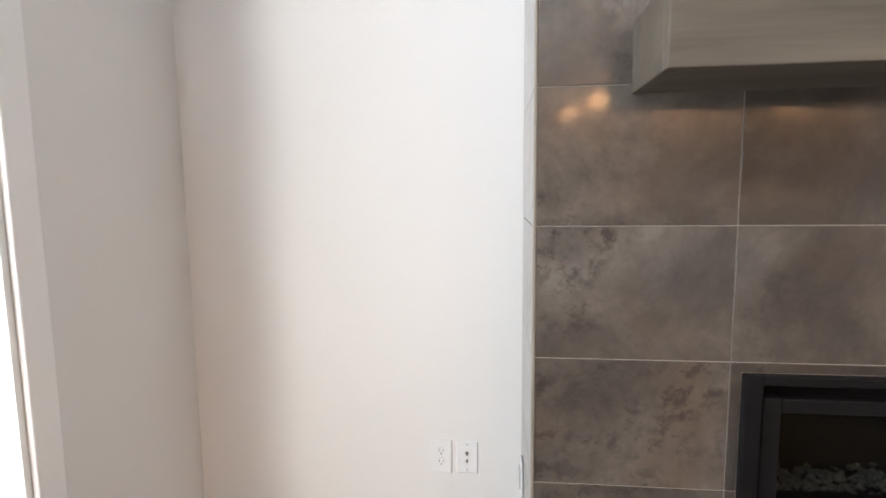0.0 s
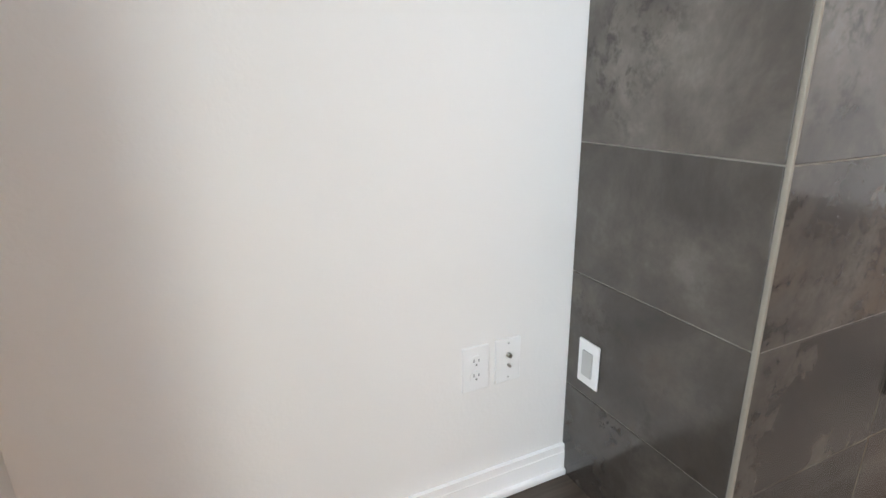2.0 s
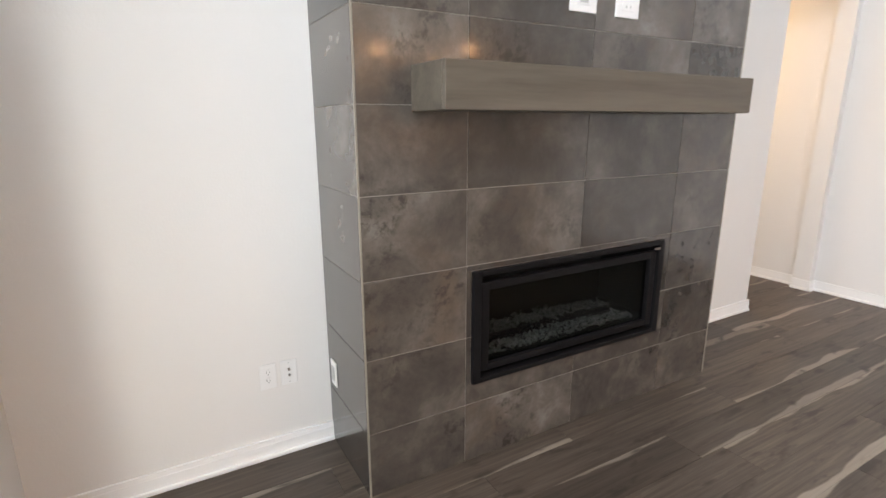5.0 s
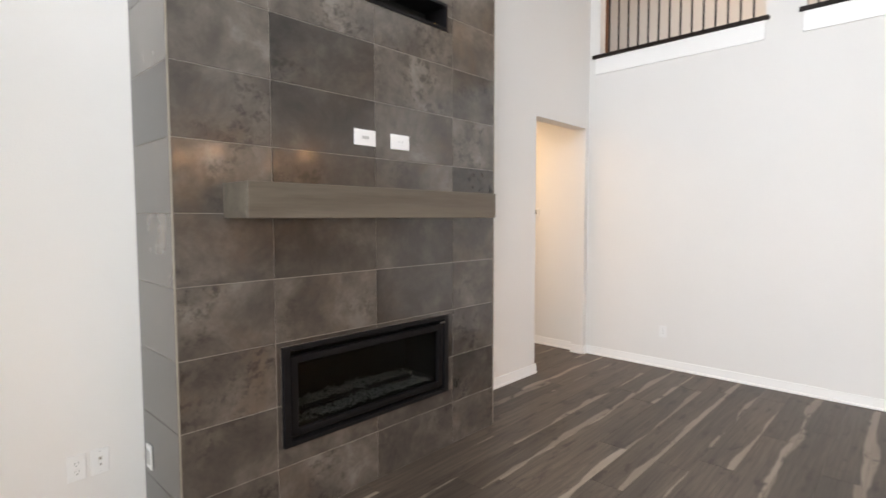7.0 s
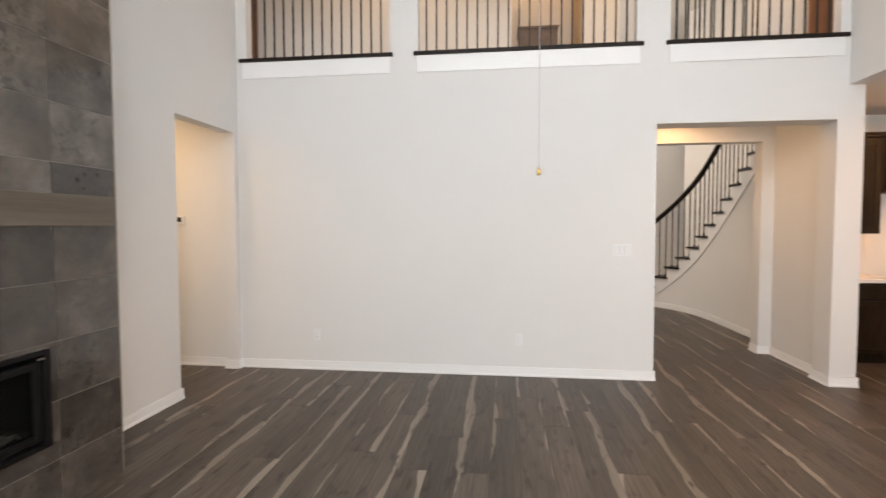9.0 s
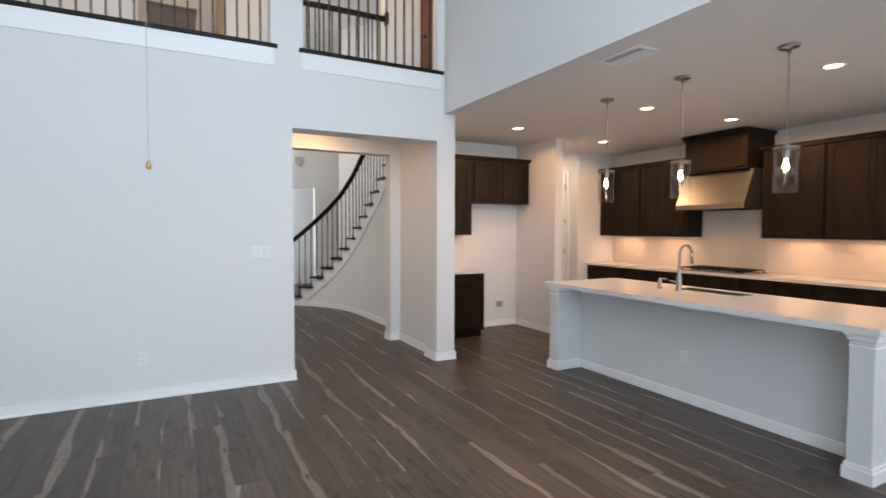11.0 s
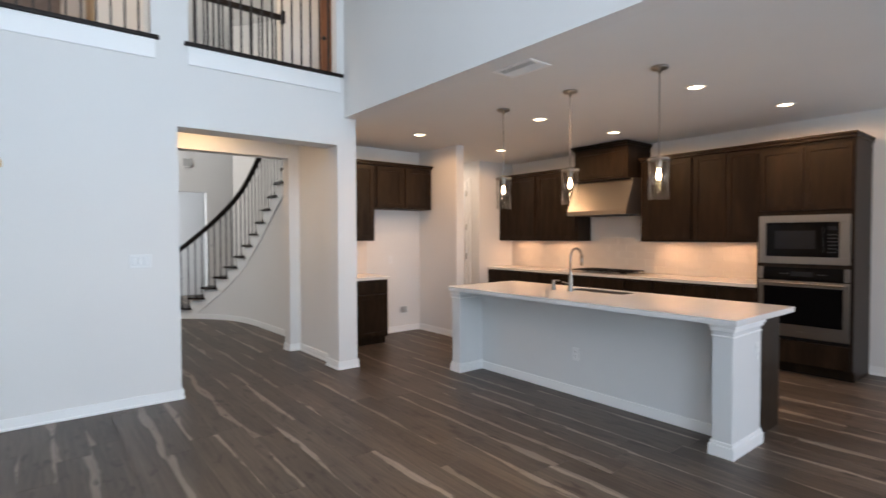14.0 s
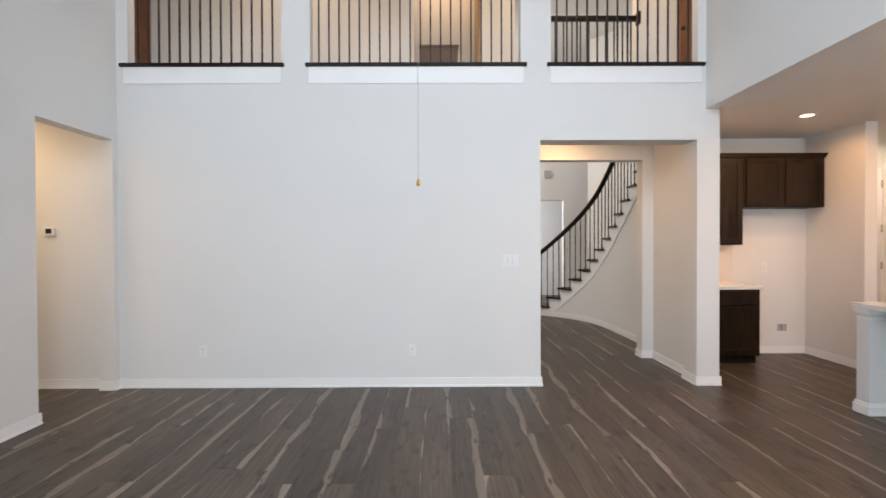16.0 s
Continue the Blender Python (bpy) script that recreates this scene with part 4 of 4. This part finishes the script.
part("backing", box(B(), -.062, .062, -.003, 0, -.047, .047), M_GREYP, wbx, "grey recess")
part("valve", box(B(), -.02, .0, -.012, -.003, -.03, .03), M_NICKEL, wbx)

# pantry door
pd = thing("door_1", "tall white pantry door with steel hinges", "", kind="structure", m=pose(6.575, -7.18, 0))
part("leaf", box(B(), 0.0, 0.56, 0.004, 0.035, 0.01, 2.42, 0.003), M_TRIM, pd)
for z in (0.28, 1.05, 1.55, 2.15):
    part("hinge", cyl(B(), (-0.004, 0.04, z), (-0.004, 0.04, z + .10), .009, 10), M_NICKEL, pd)
solid("trim", M_TRIM, [(6.49, 6.567, -7.179, -7.16, 0, 2.47)], 0.003, "white door casing")

# island
IX0, IX1, IY0, IY1 = 1.13, 4.05, -4.665, -5.70
isl = thing("kitchen_island", "white panelled kitchen island with corner posts", "island")
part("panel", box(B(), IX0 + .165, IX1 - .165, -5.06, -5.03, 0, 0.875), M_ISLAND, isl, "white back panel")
part("body", box(B(), IX0 + .085, IX1 - .085, -5.655, -5.06, 0.0, 0.874), M_CAB, isl, "dark stained cabinet body")
for x0, x1 in ((IX0 + .037, IX0 + .165), (IX1 - .165, IX1 - .037)):
    bm = B()
    box(bm, x0, x1, -5.165, IY0 - .045, 0, 0.875, 0.003)
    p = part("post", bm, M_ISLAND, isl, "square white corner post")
    bm = B()
    box(bm, x0 - .018, x1 + .018, -5.183, IY0 - .027, 0, 0.075, 0.003)
    box(bm, x0 - .010, x1 + .010, -5.175, IY0 - .035, 0.075, 0.10, 0.004)
    part("base", bm, M_TRIM, p)
    bm = B()
    box(bm, x0 - .022, x1 + .022, -5.187, IY0 - .023, 0.852, 0.8745, 0.003)
    box(bm, x0 - .013, x1 + .013, -5.178, IY0 - .032, 0.83, 0.852, 0.004)
    box(bm, x0 - .006, x1 + .006, -5.171, IY0 - .039, 0.79, 0.80, 0.003)
    part("capital", bm, M_TRIM, p)
part("baseboard", box(B(), IX0 + .185, IX1 - .185, -5.03, -5.015, 0, 0.085, 0.003), M_TRIM, isl)
for i in range(3):
    k = (IX1 - IX0 - .30) / 3
    x = IX0 + .15 + i * k
    part("door", box(B(), x + .01, x + k - .01, -5.675, -5.656, .12, .86, .002), M_CAB, isl)
plate("wall_outlet", pose(2.63, -5.0295, 0.38), "outlet", "white outlet in the island panel", "outlet").matrix_world = pose(2.63, -5.0295, 0.38, 0, 0, 180)
plate("wall_outlet", pose(IX0 + .0365, -5.10, 0.66, 0, 0, -90), "outlet", "white outlet on the island post", "outlet")
# worktop with the sink cut out
QX0, QX1, QY0, QY1 = 2.38, 3.02, -5.38, -5.62
it = thing("island_worktop", "thick pale quartz island worktop with a sink cutout", "countertop")
bm = B()
for b in [(IX0, QX0, IY1, IY0), (QX1, IX1, IY1, IY0), (QX0, QX1, QY0, IY0), (QX0, QX1, IY1, QY1)]:
    box(bm, *b, 0.8755, 0.915)
bmesh.ops.remove_doubles(bm, verts=bm.verts, dist=1e-5)
part("slab", bm, M_QUARTZ, it)
sk = thing("sink", "undermount steel sink in the island", "sink")
bm = B()
for b in [(QX0 + .002, QX1 - .002, QY1 + .002, QY0 - .002, .70, .704), (QX0 + .0005, QX0 + .004, QY1, QY0, .704, .91), (QX1 - .004, QX1 - .0005, QY1, QY0, .704, .91),
          (QX0 + .004, QX1 - .004, QY0 - .004, QY0 - .0005, .704, .91), (QX0 + .004, QX1 - .004, QY1 + .0005, QY1 + .004, .704, .91)]:
    box(bm, *b)
part("basin", bm, M_STEEL, sk)
fa = thing("faucet", "brushed nickel gooseneck kitchen faucet on the island", "faucet", m=pose(2.88, -5.27, 0.915, 0, 0, 0))
part("base", lathe(B(), [(0.032, 0), (0.032, .012), (.024, .03), (.022, .12), (.016, .15), (.014, .2)], (0, 0, 0), 20), M_NICKEL, fa, "", True)
pts = [(0, 0, .15), (0, 0, .32)]
for i in range(13):
    a = math.pi * (1 - i / 12 * 0.95)
    pts.append((0, -0.085 - 0.085 * math.cos(a), 0.33 + 0.085 * math.sin(a)))
part("spout", tube(B(), pts, 0.0125, 12), M_NICKEL, fa, "", True)
part("spray_head", tube(B(), [pts[-1], (0, pts[-1][1] - .006, pts[-1][2] - .10)], 0.017, 12), M_NICKEL, fa, "", True)
part("lever", tube(B(), [(0.02, 0, .07), (0.06, 0, .08), (0.10, 0, .085)], 0.007, 10), M_NICKEL, fa, "", True)
sp = thing("soap_dispenser", "brushed nickel soap dispenser beside the faucet", "soap dispenser", m=pose(3.08, -5.26, 0.915))
part("body", lathe(B(), [(0.022, 0), (0.022, .01), (.018, .02), (.018, .075), (.012, .085), (.010, .10), (0, .102)], (0, 0, 0), 16), M_NICKEL, sp, "", True)
part("nozzle", tube(B(), [(0, 0, .09), (0, -.05, .092), (0, -.09, .085)], 0.008, 10), M_NICKEL, sp, "", True)

# pendants
pend = thing("pendant_lamp", "clear glass cylinder pendant with a glowing bulb over the island", "pendant lamp", "pendants over the island", pose(3.485, -4.96, ZC))
lathe(bm := B(), [(0, 0), (0.065, 0), (0.065, -.012), (.055, -.022), (.012, -.026), (.012, -.05), (0, -.05)], (0, 0, -.0005), 28)
part("canopy", bm, M_NICKEL, pend, "", True)
part("rod", cyl(B(), (0, 0, -.05), (0, 0, -.68), .0045, 10), M_NICKEL, pend)
lathe(bm := B(), [(0, -.675), (.02, -.675), (.022, -.70), (.022, -.76), (.018, -.775), (0, -.775)], (0, 0, 0), 20)
part("socket", bm, M_NICKEL, pend, "", True)
lathe(bm := B(), [(.020, -.695), (.079, -.695), (.079, -.715), (.075, -.715), (.075, -.70), (.020, -.70), (.020, -.695)], (0, 0, 0), 32)
part("cap_ring", bm, M_NICKEL, pend, "metal cap ring", True)
lathe(bm := B(), [(.0745, -.70), (.0745, -1.01), (.0715, -1.01), (.0715, -.70), (.0745, -.70)], (0, 0, 0), 36)
sh = part("shade", bm, M_GLASS, pend, "clear glass cylinder", True)
sh.visible_shadow = False
lathe(bm := B(), [(0.008, -.775), (.009, -.795), (.015, -.815), (.0185, -.832), (.015, -.847), (.007, -.856), (0, -.858)], (0, 0, 0), 20)
part("bulb", bm, M_BULB, pend, "glowing warm bulb", True)
for x in (2.65, 1.815):
    copy_thing(pend, pose(x, -4.96, ZC))
for x in (3.485, 2.65, 1.815):
    point("pendant_light", (x, -4.96, ZC - 0.83), 38, WARM, 0.014)

# recessed lamps
CANS = [(5.06, -5.04), (3.55, -5.59), (3.465, -6.885), (5.28, -6.72), (1.90, -5.72), (1.64, -7.03), (-0.13, -6.34)]
can = None
for x, y in CANS:
    if can is None:
        can = thing("recessed_light", "round recessed ceiling light with white trim ring", "recessed light", "kitchen downlights", pose(x, y, ZC))
        part("trim_ring", lathe(B(), [(.062, -.001), (.085, -.001), (.085, -.004), (.075, -.008), (.062, -.006), (.062, -.001)], (0, 0, 0), 32), M_TRIM, can, "", True)
        part("lens", lathe(B(), [(.0615, -.001), (.0615, -.0045), (0, -.0055)], (0, 0, 0), 32), M_CAN, can, "glowing lens", True)
    else:
        copy_thing(can, pose(x, y, ZC))
    spot("downlight", (x, y, ZC - 0.03), 50, (1.0, 0.55, 0.25), 178)
# under-cabinet lights
for x, w in ((5.85, 0.5), (5.0, 0.5), (3.2, 0.45), (2.45, 0.5)):
    area("under_cabinet_light", pose(x, -7.83, UB - 0.012), w, 0.04, 2.5, (1.0, 0.50, 0.23))
area("under_cabinet_light", pose(XN - .15, -4.4, 1.375), 0.04, 0.6, 2.8, (1.0, 0.50, 0.23))

# ceiling register
vt = thing("ceiling_vent", "white louvred ceiling air register", "vent", m=pose(2.49, -4.15, ZC))
bm = B()
for b in [(-.20, -.17, -.12, .12), (.17, .20, -.12, .12), (-.17, .17, -.12, -.09), (-.17, .17, .09, .12)]:
    box(bm, *b, -.009, -.001, 0.002)
part("frame", bm, M_TRIM, vt)
part("backing", box(B(), -.17, .17, -.09, .09, -.003, -.001), M_GREYP, vt)
for i in range(9):
    y = -.08 + i * .02
    bm = B()
    box(bm, -.168, .168, -.007, .007, -.001, .001)
    bmesh.ops.rotate(bm, verts=bm.verts, matrix=Matrix.Rotation(radians(35 if i < 5 else -35), 3, "X"))
    bmesh.ops.translate(bm, verts=bm.verts, vec=(0, y, -.006))
    part("slat", bm, M_TRIM, vt)

# ---- foyer stair ----
CTRL = [Vector(p) for p in ((9.84, -3.08), (9.70, -3.27), (9.43, -3.53), (9.09, -3.76), (8.70, -3.91), (8.2, -3.985), (7.6, -4.015), (7.0, -4.03), (6.45, -4.04))]


def spline(ctrl, n=12):
    out = []
    for i in range(len(ctrl) - 1):
        p0, p1, p2, p3 = ctrl[max(i - 1, 0)], ctrl[i], ctrl[i + 1], ctrl[min(i + 2, len(ctrl) - 1)]
        for k in range(n):
            u = k / n
            out.append(0.5 * (2 * p1 + (p2 - p0) * u + (2 * p0 - 5 * p1 + 4 * p2 - p3) * u * u + (3 * p1 - p0 - 3 * p2 + p3) * u ** 3))
    return out + [ctrl[-1]]


line = spline(CTRL)
acc = [0.0]
for a, b in zip(line, line[1:]):
    acc.append(acc[-1] + (b - a).length)


def along(s):
    """Point and outward normal at arc length s of the stair's open side."""
    s = min(max(s, 0), acc[-1] - 1e-4)
    i = max(k for k in range(len(acc)) if acc[k] <= s)
    i = min(i, len(line) - 2)
    u = (s - acc[i]) / (acc[i + 1] - acc[i])
    d = (line[i + 1] - line[i]).normalized()
    return line[i].lerp(line[i + 1], u), Vector((-d.y, d.x))


RISE, RUN, S0, NST = 0.188, 0.256, 0.06, 14


def ribbon(s0, s1, zlo, zhi, off0, off1, n=6):
    """A curved wall between two offsets from the open side; zlo and zhi are functions of s."""
    bm = B()
    cols = []
    for i in range(n + 1):
        s = s0 + (s1 - s0) * i / n
        p, nn = along(s)
        a, b = p + nn * off0, p + nn * off1
        cols.append([bm.verts.new((q.x, q.y, z)) for q, z in ((a, zlo(s)), (b, zlo(s)), (b, zhi(s)), (a, zhi(s)))])
    for a, b in zip(cols, cols[1:]):
        for k in range(4):
            bm.faces.new((a[k], a[(k + 1) % 4], b[(k + 1) % 4], b[k]))
    bm.faces.new(cols[0][::-1])
    bm.faces.new(cols[-1])
    return bm


stair = thing("staircase", "curved staircase with dark treads and white stringer", "staircase", kind="structure")
for k in range(NST):
    s0, s1, z = S0 + k * RUN, S0 + (k + 1) * RUN, (k + 1) * RISE
    part("wall_under_stair", ribbon(s0, s1, lambda s: 0, lambda s, z=z: z - 0.032, 0.0, 0.10, 4), M_WALL, stair)
    lo = lambda s: max(0.0, (s - S0) / RUN * RISE - 0.17)
    part("stringer", ribbon(s0, s1, lo, lambda s, z=z: z - 0.031, -0.014, -0.001, 4), M_TRIM, stair, "white stringer board")
    part("tread", ribbon(s0 - 0.045, s1 + 0.015, lambda s, z=z: z - 0.03, lambda s, z=z: z, -0.05, 1.12, 4), M_ESP, stair, "dark espresso tread")
    part("riser", ribbon(s0, s0 + 0.015, lambda s, z=z: max(0, z - RISE), lambda s, z=z: z - 0.031, 0.10, 1.12, 1), M_TRIM, stair, "white riser")
tagged(part("baseboard", ribbon(0.05, acc[-1], lambda s: 0, lambda s: BH, -0.03, -0.0145, 60), M_TRIM), "curved white baseboard under the stair", "", "", "structure")
tagged(part("wall_stair_outer", ribbon(0.47, acc[-1], lambda s: 0, lambda s: ZT, 1.14, 1.24, 50), M_WALL), "curved white stairwell wall", "", "", "structure")
rail = thing("stair_railing", "black iron balusters with a dark curved handrail", "railing")
pts = []
for i in range(60):
    s = -0.02 + i / 59 * (S0 + NST * RUN)
    p, nn = along(s)
    pts.append((p.x + nn.x * .03, p.y + nn.y * .03, max(1.12, 0.93 + (s - S0 + .1) / RUN * RISE * 1.03 + RISE)))
part("handrail", tube(B(), pts, 0.042, 10), M_ESP, rail, "dark handrail", True)
for k in range(NST):
    for j in (0.25, 0.75):
        s = S0 + (k + j) * RUN
        p, nn = along(s)
        z = (k + 1) * RISE
        top = 0.93 + (s - S0 + .1) / RUN * RISE * 1.03 + RISE
        x, y = p.x + nn.x * .03, p.y + nn.y * .03
        bm = B()
        box(bm, x - .0075, x + .0075, y - .0075, y + .0075, z, top)
        box(bm, x - .014, x + .014, y - .014, y + .014, z, z + .03, 0.003)
        part("baluster", bm, M_IRON, rail)
p, nn = along(0.0)
x, y = p.x + nn.x * .03, p.y + nn.y * .03
bm = B()
box(bm, x - .045, x + .045, y - .045, y + .045, 0, 1.22, 0.005)
box(bm, x - .058, x + .058, y - .058, y + .058, 1.22, 1.25, 0.006)
part("newel", bm, M_ESP, rail, "square dark newel post")
sw = plate("light_switch", pose(11.999, -4.26, 1.25, 0, 0, -90), "switch", "white switch on the foyer wall", "switch")
ch = thing("door_chime", "small white chime box high on the foyer wall", "chime", m=pose(11.999, -3.78, 3.09, 0, 0, -90))
part("cover", box(B(), -.05, .05, -.045, 0, -.13, .13, .008), M_PLATE, ch)
part("grille", box(B(), -.08, .08, -.048, -.045, -.10, .06), M_GREYP, ch)

# ---- landing ----
XR = XE + 0.0575
for (a, b), first, n in zip(OPS, (1.785, -0.008, -2.381), (14, 20, 14)):
    r = thing("landing_railing", "row of black iron balusters in the landing opening", "railing", "landing balusters")
    for i in range(n):
        y = first - i * (0.1024 if n == 14 and first > 0 else 0.1011)
        bm = box(B(), XR - .0075, XR + .0075, y - .0075, y + .0075, SILL + .035, 4.12)
        box(bm, XR - .012, XR + .012, y - .012, y + .012, SILL + .035, SILL + .05, 0.002)
        part("baluster", bm, M_IRON, r)
    part("handrail", box(B(), XR - .032, XR + .032, b, a, 4.12, 4.18, 0.01), M_ESP, r, "dark handrail")
r = thing("stairwell_railing", "dark upstairs guard railing with iron balusters", "railing")
part("handrail", box(B(), 5.97, 6.035, -3.62, -2.2, 4.13, 4.19, 0.012), M_ESP, r, "dark handrail")
part("rail_end", box(B(), 5.96, 6.045, -3.66, -3.62, 4.09, 4.24, 0.006), M_ESP, r, "dark rail end block")
for i in range(13):
    y = -3.55 + i * 0.103
    part("baluster", box(B(), 5.995, 6.01, y - .0075, y + .0075, 3.1, 4.13), M_IRON, r)
d = thing("door_2", "reddish stained wooden door at the end of the upstairs hall", "", kind="structure", m=pose(6.495, 2.62, 3.10, 0, 0, -90))
part("leaf", box(B(), -0.32, 0.04, -0.04, 0, 0.005, 2.05, 0.003), M_DOORWOOD, d)
d = thing("door_3", "reddish stained wooden door beside the stair upstairs", "", kind="structure", m=pose(6.14, -4.2, 3.10, 0, 0, -90))
part("leaf", box(B(), 0.0, 0.38, -0.04, 0, 0.005, 2.05, 0.003), M_DOORWOOD, d)
part("door_handle", lathe(B(), [(0, 0), (.028, .01), (.03, .03), (.015, .05), (0, .052)], (0.03, -.06, 0.95), 14), M_IRON, d)
cb = thing("hall_cabinet", "brown wooden cabinet against the upstairs wall", "cabinet", m=pose(6.78, -1.20, 3.10, 0, 0, -90))
part("body", box(B(), -0.25, 0.25, -0.2, 0.2, 0.0, 0.94, 0.006), M_BROWNCAB, cb)
part("top", box(B(), -0.265, 0.265, -0.22, 0.21, 0.94, 0.965, 0.004), M_BROWNCAB, cb)

d = thing("door_4", "tan wooden door standing open in the upstairs doorway", "", kind="structure", m=pose(6.60, -1.75, 3.10))
part("leaf", box(B(), 0.0, 0.62, 0.0, 0.035, 0.005, 2.05, 0.003), M_OAKDOOR, d)

# unseen lamps of the rooms beyond; pantry and stair ones added as fill
area("pantry_fill", pose(6.85, -6.6, 2.735), 0.2, 0.2, 11, (1.0, 0.80, 0.60))
plate("wall_outlet", pose(7.5, -4.109, 0.36, 0, 0, 180), "outlet", "white outlet on the curved wall under the stair", "outlet")
area("hall_lamp", pose(4.1, 3.2, 2.72), 0.3, 0.3, 22, (1.0, 0.70, 0.40))
area("stair_fill", pose(7.7, -3.2, 5.55), 0.4, 0.4, 18, (1.0, 0.70, 0.42))
area("passage_lamp", pose(5.5, -2.6, 2.72), 0.3, 0.3, 18, (1.0, 0.60, 0.28))
area("landing_lamp", pose(5.8, 0.6, 5.55), 0.5, 0.5, 19, (1.0, 0.74, 0.52))
area("landing_lamp", pose(5.7, -3.0, 5.55), 0.4, 0.4, 40, (1.0, 0.74, 0.50))
area("upper_room_lamp", pose(6.9, -1.2, 5.5), 0.3, 0.3, 10, (1.0, 0.66, 0.38))

# ---- pieces: tiles, planks ----
for x, z in tile_jobs:
    ob = new("splash_tile", tm)
    ob.parent = bs
    ob.location = (x, YK + 0.004, z)
cols = [FX0 + 0.0055, 0.862, 1.475, 2.105, FX1 - 0.0055]
G = 0.0014
rows = [0.0] + [0.277 + 0.308 * k for k in range(18)]
rows = [z for z in rows if z < ZT] + [ZT]


def tile(x0, x1, y0, y1, z0, z1):
    """One tile, in its own coordinates about its corner."""
    ob = new("tile", mesh("tile", box(B(), 0, x1 - x0, 0, y1 - y0, 0, z1 - z0, 0.0012), M_TILE))
    ob.parent = fire
    ob.location = (x0, y0, z0)


def clipped(x0, x1, z0, z1, hole):
    """The rest of a tile's face round a hole."""
    hx0, hx1, hz0, hz1 = hole
    if x1 <= hx0 or x0 >= hx1 or z1 <= hz0 or z0 >= hz1:
        return [(x0, x1, z0, z1)]
    out = []
    if z0 < hz0:
        out.append((x0, x1, z0, hz0))
    if z1 > hz1:
        out.append((x0, x1, hz1, z1))
    a, b = max(z0, hz0), min(z1, hz1)
    if x0 < hx0:
        out.append((x0, hx0, a, b))
    if x1 > hx1:
        out.append((hx1, x1, a, b))
    return [r for r in out if r[1] - r[0] > 0.006 and r[3] - r[2] > 0.006]


for z0, z1 in zip(rows, rows[1:]):
    for x0, x1 in zip(cols, cols[1:]):
        for r in clipped(x0 + G, x1 - G, z0 + G, z1 - G, (BX0 - .002, BX1 + .002, BZ0 - .002, BZ1 + .002)):
            for q in clipped(*r, (SX0 - .002, SX1 + .002, SZ0 - .002, SZ1 + .002)):
                tile(q[0], q[1], FY, FY + 0.010, q[2], q[3])
    tile(FX0, FX0 + 0.011, FY + 0.010, YN - .002, z0 + G, z1 - G)
    tile(FX1 - 0.011, FX1, FY + 0.010, YN - .002, z0 + G, z1 - G)

PW = PLANK_W
rng = random.Random(11)
near = 0
vs, fs = [], []
Y0 = 4.8
y = Y0
meshes = {}
while y > YK:
    x = XB - rng.uniform(0, 1.5)
    while x < 13.6:
        ln = rng.choice((1.2, 1.5, 1.8, 2.1))
        x1 = x + ln
        a, b = max(x, XB), min(x1, 13.7)
        if b - a > 0.05 and not (b < XW and y - PW > YS):
            cy = y - PW / 2
            if a >= XW - 1.5 and b <= 7.2 and -4.9 < cy < 2.0 and near < 300 and b - a == ln:
                near += 1
                if ln not in meshes:
                    meshes[ln] = mesh("plank", box(B(), 0.0006, ln - 0.0006, -PW + 0.0006, -0.0006, -0.012, 0.0, 0.0012), M_PLANK)
                ob = new("plank", meshes[ln])
                ob.parent = floor
                ob.location = (a, y, rng.uniform(-0.0006, 0.0))
            else:
                k = len(vs)
                for px, py in ((a + .0006, y - .0006), (b - .0006, y - .0006), (b - .0006, y - PW + .0006), (a + .0006, y - PW + .0006)):
                    vs += [(px, py - Y0, -0.0003), (px, py - Y0, -0.012)]
                fs += [(k, k + 6, k + 4, k + 2)] + [(k + 2 * j, k + (2 * j + 2) % 8, k + (2 * j + 3) % 8, k + 2 * j + 1) for j in range(4)]
        x = x1
    y -= PW
me = bpy.data.meshes.new("far_planks")
me.from_pydata(vs, [], fs)
me.materials.append(M_PLANK)
fp = new("far_planks", me)
fp.parent = floor
fp.location = (0, Y0, 0)
tagged(fp, "grey-brown oak planks", "", "", "stuff")
